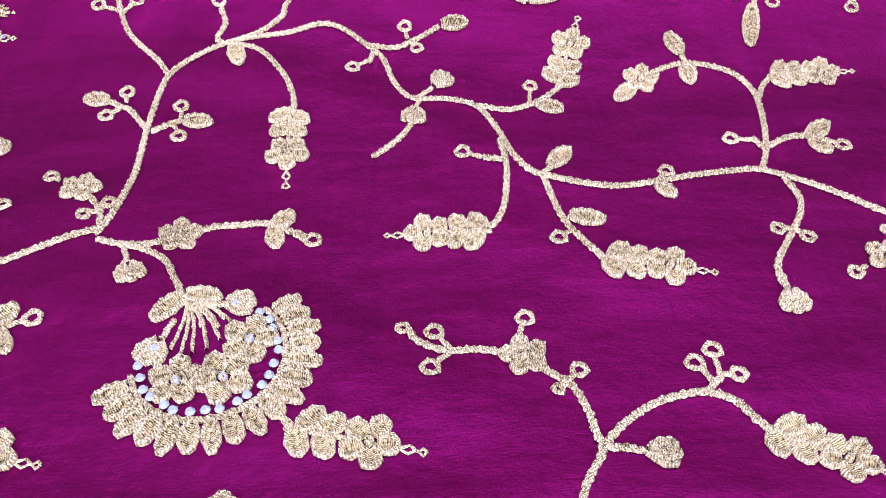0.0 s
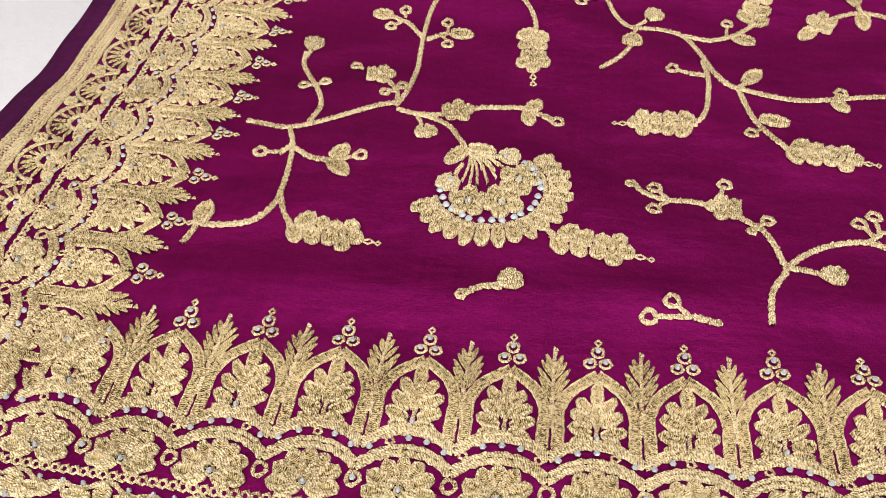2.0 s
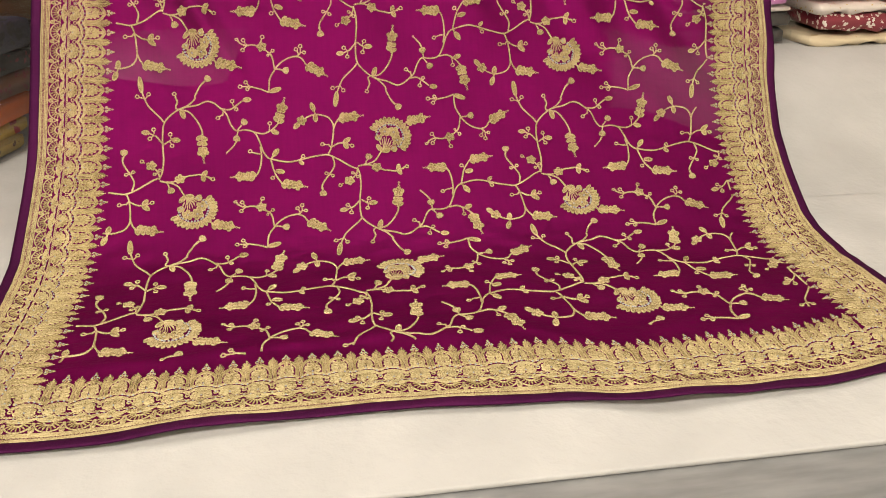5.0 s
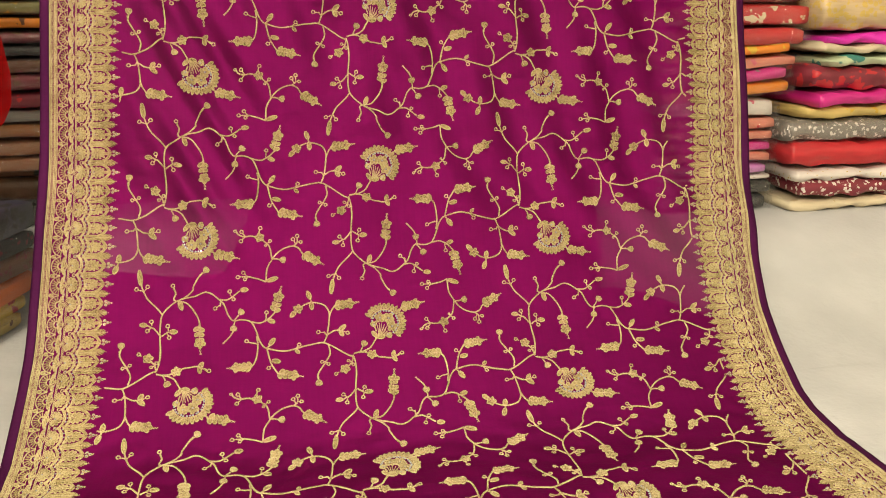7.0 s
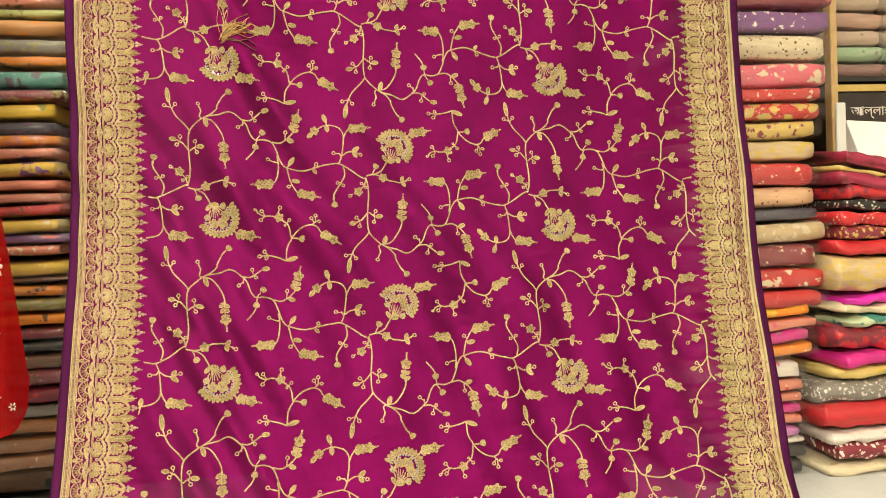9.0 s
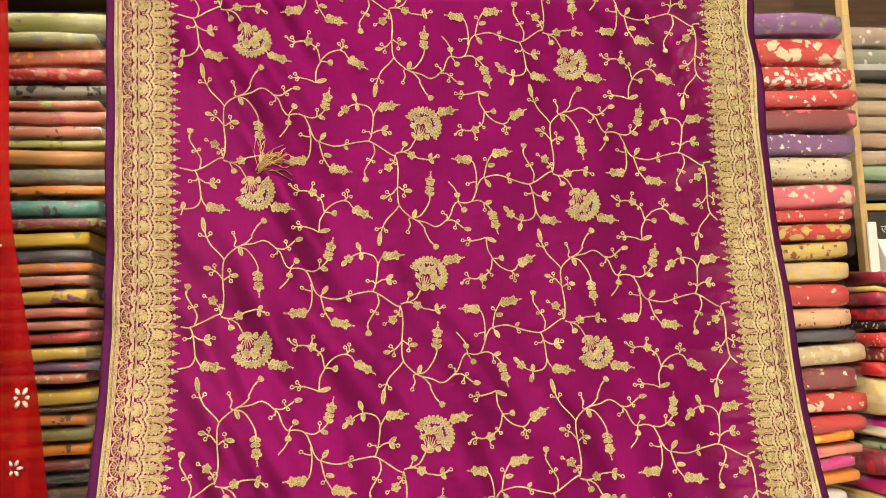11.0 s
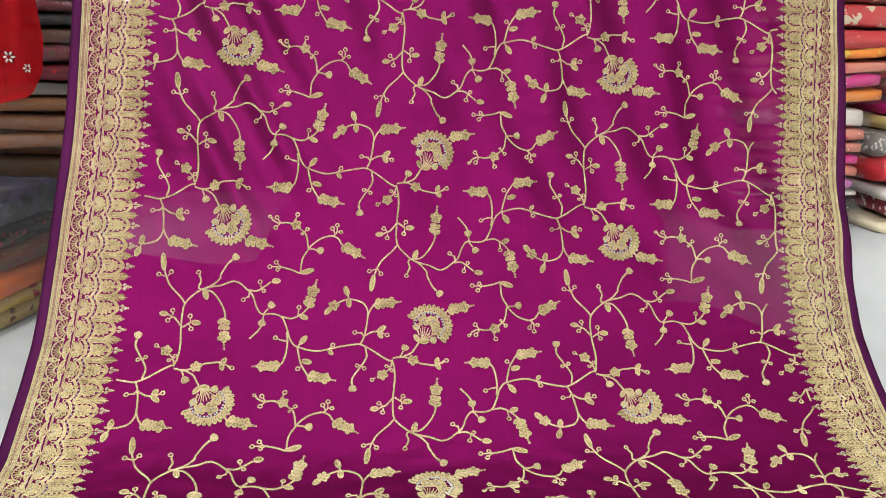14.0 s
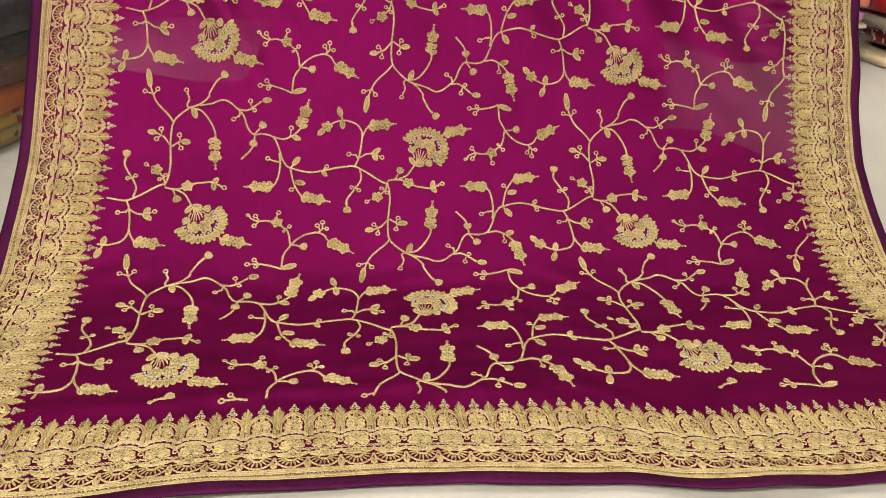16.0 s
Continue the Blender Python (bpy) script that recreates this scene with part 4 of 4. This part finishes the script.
# the tall pile beside the cloth, from the top down: underside, topside, ground, figure, figure size, cover, words
PILE = [
    (1.225, 1.270, VIOLET, GREY, 40, 0.35, "purple silk saree with grey figures in clear plastic"),
    (1.165, 1.222, RED, CREAM, 26, 0.45, "red silk saree with broad cream leaf figures in plastic"),
    (1.119, 1.163, RED, WHITISH, 60, 0.48, "red silk saree with dense white figures in plastic"),
    (1.081, 1.117, RED, WHITISH, 42, 0.30, "red silk saree with white teardrop figures in plastic"),
    (1.033, 1.079, MAROON, PINK, 22, 0.33, "maroon silk saree with pink-grey ends in plastic"),
    (0.988, 1.031, VIOLET, WHITISH, 45, 0.25, "dark purple silk saree with silver sprays in plastic"),
    (0.937, 0.986, CREAM, BROWN, 75, 0.28, "cream saree with a brown scroll border in plastic"),
    (0.885, 0.934, PINK, CREAM, 24, 0.38, "pink-red saree with large cream figures in plastic"),
    (0.858, 0.884, RED, CREAM, 48, 0.30, "thin red saree with cream dots in plastic"),
    (0.823, 0.857, RED, GOLDY, 32, 0.52, "red and gold brocade saree in plastic"),
    (0.787, 0.822, GOLDY, MAROON, 58, 0.36, "mustard saree with maroon ogee figures in plastic"),
    (0.746, 0.786, BEIGE, GOLDY, 40, 0.42, "pale gold brocade saree with round figures"),
    (0.698, 0.743, RED, CREAM, 32, 0.26, "crimson saree with cream floral sprays in plastic"),
    (0.656, 0.696, (0.60, 0.36, 0.22), MAROON, 70, 0.24, "peach saree with a fine maroon scroll border"),
    (0.630, 0.653, NAVY, GREY, 30, 0.2, "dark navy saree in glossy plastic"),
    (0.588, 0.628, BEIGE, CREAM, 44, 0.42, "beige saree with a row of cream medallions"),
    (0.541, 0.586, MAROON, CREAM, 30, 0.34, "maroon saree with silver-cream leaf figures in plastic"),
    (0.498, 0.539, RED, CREAM, 28, 0.36, "red saree with cream flower figures in plastic"),
    (0.461, 0.496, RED, PINK, 55, 0.22, "bright red saree in glossy plastic"),
    (0.438, 0.459, ORANGE, YELLOW, 34, 0.5, "yellow-orange folded fabric"),
    (0.415, 0.437, SALMON, PINK, 34, 0.35, "salmon pink folded fabric"),
    (0.388, 0.414, MAGENTA, GREY, 30, 0.36, "magenta fabric with grey figures in plastic"),
    (0.361, 0.387, ORANGE, YELLOW, 25, 0.25, "orange folded fabric"),
    (0.325, 0.360, WHITISH, PINK, 35, 0.3, "pale pink fabric under cloudy plastic"),
    (0.302, 0.324, SALMON, RED, 30, 0.4, "salmon red folded fabric in plastic"),
    (0.280, 0.301, SALMON, MAROON, 30, 0.3, "dull rose folded fabric in plastic"),
    (0.258, 0.279, MAGENTA, PINK, 30, 0.3, "magenta folded fabric in plastic"),
    (0.236, 0.257, SALMON, RED, 30, 0.3, "salmon folded fabric in plastic"),
    (0.212, 0.235, (0.52, 0.16, 0.46), PINK, 30, 0.3, "mauve folded fabric in plastic"),
    (0.201, 0.211, WHITISH, GREY, 30, 0.3, "thin grey-white folded fabric"),
    (0.172, 0.200, BLACK, GREY, 35, 0.22, "black folded fabric in glossy plastic"),
    (0.141, 0.171, BLACK, GREY, 35, 0.22, "black folded fabric in glossy plastic"),
]
for i, (z0, z1, g, f, sc, lv, words) in enumerate(PILE):
    j = noise.noise((i * 3.7, 0.5, 0))
    end = 1.105 if i < 5 else 1.10 if i < 8 else 1.075 if i < 19 else 1.05 if i < 23 else 1.03
    folded("folded_saree", words, "tall pile of sarees", 0.80, end + 0.022 * j, 0.868 + 0.012 * noise.noise((i * 1.9, 7, 0)), 1.12, z0, z1, printed(g, f, sc, lv), i * 2.13, 2 + i % 3, i not in (11, 13, 19),
           0.018 if i in (19, 20, 21, 22) else 0.003 * j)

# the loose pile in front of it, without covers
HEAP = [
    (0.141, 0.163, CREAM, BEIGE, 20, 0.2, 1.050, "cream folded cloth with a soft rolled fold"),
    (0.164, 0.199, MAROON, WHITISH, 70, 0.40, 1.075, "maroon net cloth with silver sequin figures"),
    (0.200, 0.224, WHITISH, GOLDY, 65, 0.20, 1.060, "white cloth with a gold thread floral border"),
    (0.225, 0.277, RED, RED, 30, 0.2, 1.055, "bright red folded georgette"),
    (0.278, 0.320, GREY, WHITISH, 80, 0.38, 1.045, "grey-mauve figured cloth in crumpled plastic"),
    (0.321, 0.346, (0.62, 0.46, 0.16), YELLOW, 20, 0.3, 1.070, "pale yellow folded cloth"),
    (0.347, 0.376, MAGENTA, MAGENTA, 20, 0.2, 1.085, "magenta folded cloth"),
    (0.377, 0.422, MAROON, RED, 26, 0.5, 1.075, "red and maroon embroidered folded cloth"),
    (0.423, 0.444, (0.44, 0.52, 0.34), TEAL, 14, 0.42, 1.095, "mint cloth shading into dark teal"),
    (0.445, 0.465, CREAM, BEIGE, 20, 0.2, 1.090, "cream folded cloth"),
    (0.466, 0.487, (0.66, 0.01, 0.40), MAGENTA, 20, 0.2, 1.095, "vivid pink folded cloth"),
    (0.488, 0.555, BEIGE, GOLDY, 60, 0.45, 1.075, "beige cloth with heavy gold bead embroidery"),
    (0.556, 0.582, RED, RED, 20, 0.2, 1.085, "bright red folded georgette with sequins"),
    (0.583, 0.607, MAROON, GOLDY, 70, 0.42, 1.098, "maroon cloth with dense gold figures"),
    (0.608, 0.634, RED, WHITISH, 80, 0.25, 1.090, "red cloth with fine silver sequins"),
    (0.635, 0.656, BLACK, WHITISH, 90, 0.35, 1.104, "black cloth with a silver figured border"),
    (0.657, 0.686, RED, MAROON, 20, 0.5, 1.100, "red crumpled georgette cloth"),
    (0.687, 0.712, (0.30, 0.01, 0.05), MAROON, 30, 0.4, 1.088, "maroon velvet cloth lying folded"),
    (0.713, 0.722, GOLDY, BEIGE, 120, 0.4, 1.092, "narrow gold beaded edging strip"),
    (0.723, 0.750, (0.30, 0.01, 0.05), MAROON, 30, 0.4, 1.100, "maroon velvet cloth lying crumpled"),
]
for i, (z0, z1, g, f, sc, lv, x0, words) in enumerate(HEAP):
    small = i > 16
    folded("folded_cloth", words, "loose pile of cloths", x0 + 0.012, x0 + (0.13 if small else 0.34), 0.832 + 0.014 * noise.noise((i * 3.1, 1, 8)), 0.95 if small else 1.10, z0, z1, printed(g, f, sc, lv), 40 + i * 1.37, 2, i == 4,
           0.006 * (-1) ** i if i < 12 else -0.022, 5 * noise.noise((i * 2.2, 3, 3)), 0.007)

# the pile on the other side
LEFT_PILE = [
    (1.222, 1.260, OLIVE, BROWN, 30, 0.3, "olive folded fabric"), (1.196, 1.221, OLIVE, GREY, 45, 0.4, "olive patterned folded fabric"),
    (1.164, 1.193, (0.45, 0.08, 0.03), ORANGE, 40, 0.3, "rust red fabric in glossy plastic"), (1.137, 1.160, RED, SALMON, 45, 0.4, "red and salmon figured fabric"),
    (1.108, 1.132, GREY, BLACK, 40, 0.4, "grey and black fabric in plastic"), (1.090, 1.104, SALMON, LIME, 25, 0.4, "thin pink and green fabric"),
    (1.064, 1.087, SALMON, PINK, 25, 0.3, "salmon folded fabric in plastic"), (1.038, 1.060, SALMON, BROWN, 25, 0.3, "dusty salmon folded fabric"),
    (1.022, 1.037, LIME, OLIVE, 25, 0.3, "lime green folded fabric"), (0.992, 1.020, (0.55, 0.26, 0.10), ORANGE, 25, 0.3, "peach orange fabric in plastic"),
    (0.961, 0.989, GREY, OLIVE, 90, 0.4, "grey-brown lace fabric"), (0.940, 0.959, ORANGE, BROWN, 30, 0.4, "orange folded fabric"),
    (0.906, 0.936, TEAL, NAVY, 25, 0.4, "teal folded fabric in plastic"), (0.884, 0.903, MAROON, OLIVE, 35, 0.4, "maroon and olive fabric"),
    (0.855, 0.882, YELLOW, OLIVE, 20, 0.35, "mustard yellow fabric with a dark figure"), (0.829, 0.851, NAVY, VIOLET, 30, 0.4, "dark navy fabric in plastic"),
    (0.807, 0.827, ORANGE, SALMON, 25, 0.4, "orange folded fabric"), (0.786, 0.806, SALMON, VIOLET, 18, 0.4, "peach fabric with a violet patch"),
    (0.758, 0.783, YELLOW, VIOLET, 16, 0.36, "yellow fabric with violet figures"), (0.735, 0.755, SALMON, PINK, 20, 0.3, "pink folded fabric in plastic"),
    (0.715, 0.733, SALMON, ORANGE, 20, 0.3, "salmon folded fabric"), (0.694, 0.713, RED, MAROON, 25, 0.3, "crimson fabric in glossy plastic"),
    (0.664, 0.688, YELLOW, CREAM, 20, 0.3, "pale yellow folded fabric"), (0.646, 0.663, VIOLET, RED, 20, 0.45, "violet and red fabric"),
    (0.626, 0.645, SALMON, CREAM, 95, 0.4, "fine checked salmon and cream fabric"), (0.591, 0.617, YELLOW, ORANGE, 18, 0.3, "golden yellow folded fabric"),
    (0.580, 0.590, BROWN, BLACK, 30, 0.3, "thin brown folded fabric"), (0.558, 0.578, ORANGE, BROWN, 22, 0.3, "amber orange folded fabric"),
    (0.533, 0.556, OLIVE, YELLOW, 30, 0.4, "olive gold folded fabric"), (0.506, 0.526, ORANGE, BROWN, 22, 0.25, "orange rolled fabric in plastic"),
    (0.484, 0.504, MAROON, BROWN, 30, 0.4, "brown-red fabric in plastic"), (0.463, 0.482, BLACK, BROWN, 30, 0.3, "black folded fabric"),
    (0.436, 0.462, BROWN, MAROON, 50, 0.3, "dark brown fabric in plastic"), (0.405, 0.435, MAROON, BROWN, 50, 0.4, "dark red figured fabric in plastic"),
    (0.376, 0.404, MAROON, RED, 50, 0.3, "dark red fabric in plastic"), (0.352, 0.375, GREY, BEIGE, 30, 0.3, "grey-beige folded fabric"),
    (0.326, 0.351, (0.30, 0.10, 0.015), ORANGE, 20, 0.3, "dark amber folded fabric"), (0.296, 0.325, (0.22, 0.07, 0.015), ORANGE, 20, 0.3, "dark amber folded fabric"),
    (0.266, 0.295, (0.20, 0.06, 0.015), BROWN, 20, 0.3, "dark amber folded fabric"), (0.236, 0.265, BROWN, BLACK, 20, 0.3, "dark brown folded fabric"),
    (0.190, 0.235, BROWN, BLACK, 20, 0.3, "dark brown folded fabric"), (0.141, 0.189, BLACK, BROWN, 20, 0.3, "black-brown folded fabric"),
]
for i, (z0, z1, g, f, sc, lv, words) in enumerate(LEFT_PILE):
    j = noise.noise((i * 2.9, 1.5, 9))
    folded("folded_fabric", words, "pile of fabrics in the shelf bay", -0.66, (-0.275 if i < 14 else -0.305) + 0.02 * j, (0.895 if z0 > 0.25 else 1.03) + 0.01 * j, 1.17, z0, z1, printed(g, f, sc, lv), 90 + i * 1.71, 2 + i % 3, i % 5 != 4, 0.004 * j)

# bagged packs on the mattress beside the cloth
PACKS = [
    (0.003, 0.030, GOLDY, BROWN, 40, 0.3, -0.462, 0.66, "mustard fabric in a clear bag"), (0.031, 0.056, YELLOW, RED, 25, 0.35, -0.455, 0.67, "yellow and crimson fabric in a clear bag"),
    (0.057, 0.098, (0.72, 0.14, 0.01), ORANGE, 12, 0.2, -0.440, 0.68, "bright orange fabric in a clear bag"), (0.099, 0.138, BROWN, MAROON, 70, 0.4, -0.430, 0.69, "dark lace fabric in a clear bag"),
    (0.139, 0.172, BLACK, MAROON, 60, 0.35, -0.428, 0.68, "black and red figured fabric in a clear bag"), (0.173, 0.225, NAVY, BLACK, 20, 0.4, -0.422, 0.68, "charcoal fabric in a glossy clear bag"),
]
for i, (z0, z1, g, f, sc, lv, x1, y0, words) in enumerate(PACKS):
    mx, my = x1 + 0.035 - 0.133, y0 + 0.145
    folded("bagged_fabric", words, "bagged fabrics on the mattress", mx - 0.14, mx + 0.14, my - 0.105, my + 0.105, z0, z1, printed(g, f, sc, lv), 200 + i * 3.3, 2, True, 0.0, -18 + 2 * (i % 3))
folded("velvet_cloth", "small crimson velvet cloth folded on the mattress", "", -0.60, -0.400, 0.505, 0.60, 0.003, 0.030, printed((0.42, 0.005, 0.03), RED, 20, 0.2), 301, 1, False, 0.0, -14)
folded("beaded_cloth", "dark cloth with a silver bead border beside the bags", "", -0.62, -0.412, 0.625, 0.665, 0.003, 0.040, printed(BROWN, WHITISH, 150, 0.36), 305, 2, False, 0.0, -8)

# the dark length of cloth piled behind the drape
for i in range(4):
    folded("plum_cloth", "plum cloth lying folded behind the drape", "plum cloths behind the drape", 0.02, 0.655 - 0.004 * i, 0.80, 1.08, 0.002 + i * 0.06, 0.060 + i * 0.06, BACKING, 320 + i, 2, False)

# ---- the red net cloth that hangs in front of the pile ----
RED_NET = sheer("red_net", (0.13, 0.0010, 0.002), (0.19, 0.0015, 0.003), 0.09, (0.8, 0.02, 0.03), 0.08, 2200, 0.4)
hang = thing("hanging_net_cloth", "bright red sheer net cloth with silver flowers, hanging", "cloth", at=(0, 0, 0))


def net_edge(z):
    return np.interp(z, [0.352, 0.365, 0.40, 0.445, 0.62, 0.765, 0.90, 1.7], [-0.395, -0.344, -0.320, -0.314, -0.337, -0.360, -0.376, -0.395])


def net_at(t, z):
    x = -0.75 + (net_edge(z) + 0.75) * t
    return (x, 0.745 + 0.010 * math.sin(x * 70 + z * 3) + 0.006 * math.sin(x * 33 - z * 9), z)


nv, nu = 60, 60
verts = [net_at(i / nu, 0.352 + 1.35 * (j / nv) ** 1.4) for j in range(nv + 1) for i in range(nu + 1)]
mesh_object("net", verts, [(j * (nu + 1) + i, j * (nu + 1) + i + 1, (j + 1) * (nu + 1) + i + 1, (j + 1) * (nu + 1) + i) for j in range(nv) for i in range(nu)], RED_NET, hang)


bm = bmesh.new()
bmesh.ops.create_cone(bm, cap_ends=True, segments=10, radius1=0.008, radius2=0.008, depth=0.40, matrix=pose(-0.57, 0.745, 1.705, 0, 90, 0))
part("rail", bm, WOOD, hang, "round wooden rail", True)
for x in (-0.72, -0.43):
    bm = bmesh.new()
    bmesh.ops.create_cone(bm, cap_ends=True, segments=6, radius1=0.002, radius2=0.002, depth=0.99, matrix=pose(x, 0.745, 2.207))
    part("cord", bm, WOOD, hang, "cord up to the ceiling", True)


def net_flower(x, z, r):
    bm = bmesh.new()
    y = 0.745 + 0.010 * math.sin(x * 70 + z * 3) + 0.006 * math.sin(x * 33 - z * 9) - 0.002
    for k in range(6):
        a = k * math.pi / 3
        q = bmesh.ops.create_icosphere(bm, subdivisions=1, radius=1)["verts"]
        for v in q:
            c = v.co.copy()
            px, pz = c.x * r * 0.36 + r * 0.55, c.z * r * 0.20
            v.co = (x + px * math.cos(a) - pz * math.sin(a), y + c.y * 0.0015, z + px * math.sin(a) + pz * math.cos(a))
    part("net_flower", bm, SILVER, hang, "silver thread flower", True)


SILVER = plain("silver_thread", (0.45, 0.42, 0.38), (0.72, 0.68, 0.62), 0.4, 400, 0.5, 0.5, 0.001)
for x, z, r in ((-0.414, 0.69, 0.013), (-0.363, 0.616, 0.015), (-0.409, 0.497, 0.010), (-0.372, 0.515, 0.012), (-0.45, 0.58, 0.012), (-0.395, 0.84, 0.011), (-0.37, 0.42, 0.008), (-0.345, 0.405, 0.006), (-0.43, 0.39, 0.008)):
    net_flower(x, z, r * 1.3)

# ---- shelf bay, post, cabinet and sign behind ----
bay = thing("shelf_bay", "dark wooden shelf bay behind the fabric piles", "shelf", at=(0, 0, 0))
part("back_panel", box(-1.4, 1.22, 1.20, 1.22, 0.14, 2.2), DARK, bay)
part("side_panel", box(-0.70, -0.675, 0.90, 1.20, 0.14, 2.2, 0.002), DARK, bay)
part("shelf", box(-0.674, 0.78, 0.93, 1.199, 1.30, 1.32, 0.002), DARK, bay)
post = thing("wooden_post", "slim pale wooden post beside the glass cabinet", "post", at=(1.236, 1.05, 0.14))
part("batten", box(-0.008, 0.008, -0.012, 0.012, 0.0, 1.9, 0.002), WOOD, post, "", False)
cab = thing("display_cabinet", "display cabinet with folded beige fabrics behind glass", "cabinet", at=(0, 0, 0))
part("shelf", box(1.247, 2.3, 1.06, 1.40, 1.214, 1.228, 0.001), plain("grey_shelf", (0.3, 0.3, 0.3), (0.4, 0.4, 0.39), 0.4, 20), cab, "grey shelf edge")
part("shelf", box(1.247, 2.3, 1.05, 1.40, 0.922, 0.934, 0.001), plain("black_strip", (0.012, 0.011, 0.011), (0.02, 0.018, 0.018), 0.4, 20), cab, "black shelf edge")
part("back_panel", box(1.247, 2.3, 1.40, 1.42, 0.14, 2.2), DARK, cab)
part("base_panel", box(1.247, 2.3, 1.12, 1.14, 0.14, 0.72), DARK, cab)
tint = ((0.44, 0.32, 0.22), (0.48, 0.34, 0.25), (0.40, 0.30, 0.22), (0.46, 0.28, 0.22), (0.48, 0.35, 0.28), (0.28, 0.40, 0.26), (0.26, 0.14, 0.13))
zz = 0.936
for i, c in enumerate(reversed(tint)):
    h = 0.036 if i else 0.034
    folded("folded_beige_fabric", "pale folded fabric in plastic in the cabinet", "fabrics in the cabinet", 1.26, 1.395 - 0.005 * (i % 3), 1.09, 1.34, zz, zz + h, printed(c, GREY, 25, 0.25), 400 + i, 2, True)
    folded("folded_beige_fabric", "pale folded fabric in plastic in the cabinet", "fabrics in the cabinet", 1.405, 1.56, 1.10, 1.34, zz, zz + h, printed(tuple(0.8 * k for k in c), MAROON, 25, 0.25), 420 + i, 2, True)
    zz += h + 0.002
for i, c in enumerate(((0.25, 0.24, 0.20), (0.36, 0.26, 0.22))):
    folded("folded_beige_fabric", "pale folded fabric in plastic in the cabinet", "fabrics in the cabinet", 1.27, 1.50, 1.09, 1.34, 1.230 + i * 0.05, 1.278 + i * 0.05, printed(c, WHITISH, 40, 0.3), 440 + i, 2, True)
sign = thing("sign_board", "black sign board with pale lettering and a gold strip", "sign", at=(1.24, 1.045, 0.72))
part("board", box(0.0, 0.9, 0.0, 0.02, 0.0, 0.178, 0.001), plain("black_board", (0.018, 0.012, 0.012), (0.028, 0.02, 0.02), 0.35, 20), sign)
part("strip", box(0.0, 0.9, -0.008, -0.0005, 0.179, 0.194, 0.001), plain("brass_strip", (0.5, 0.36, 0.12), (0.6, 0.45, 0.18), 0.35, 30, 0.6), sign, "gold strip")
part("strip", box(0.05, 0.9, -0.004, -0.0005, 0.075, 0.100, 0.001), printed(BROWN, BEIGE, 160, 0.4), sign, "ornamental band")
text = bpy.data.curves.new("lettering", "FONT")
text.body, text.size, text.extrude = "\u0986\u09b2\u09cd\u09b2\u09be\u09b9", 0.028, 0.0008
pale = plain("pale_lettering", (0.55, 0.50, 0.48), (0.62, 0.58, 0.55), 0.6, 30)
text.materials.append(pale)
letters = new("lettering", text)
letters.parent = sign
letters.matrix_basis = pose(0.036, -0.0022, 0.128, 90, 0, 0)
frame_panel = thing("acrylic_stand", "upright white acrylic stand beside the sign", "stand", at=(1.207, 0.98, 0.0))
part("panel", box(-0.012, 0.010, -0.004, 0.004, 0.141, 0.868, 0.003), plain("white_acrylic", (0.62, 0.64, 0.64), (0.68, 0.70, 0.70), 0.25, 20), frame_panel)
carton = thing("paper_carton", "white carton with a tan side lying tilted on the pile", "carton", at=(1.335, 0.985, 0.690))
bm = box(-0.10, 0.16, -0.05, 0.16, 0.0, 0.05, 0.002)
part("carton_body", bm, plain("white_card", (0.74, 0.74, 0.74), (0.80, 0.80, 0.80), 0.6, 20), carton)
part("lid", box(-0.10, 0.16, 0.161, 0.166, 0.0, 0.055, 0.001), plain("tan_card", (0.45, 0.33, 0.2), (0.5, 0.38, 0.24), 0.6, 20), carton, "tan card side")
carton.rotation_euler = (radians(48), radians(10), radians(-6))
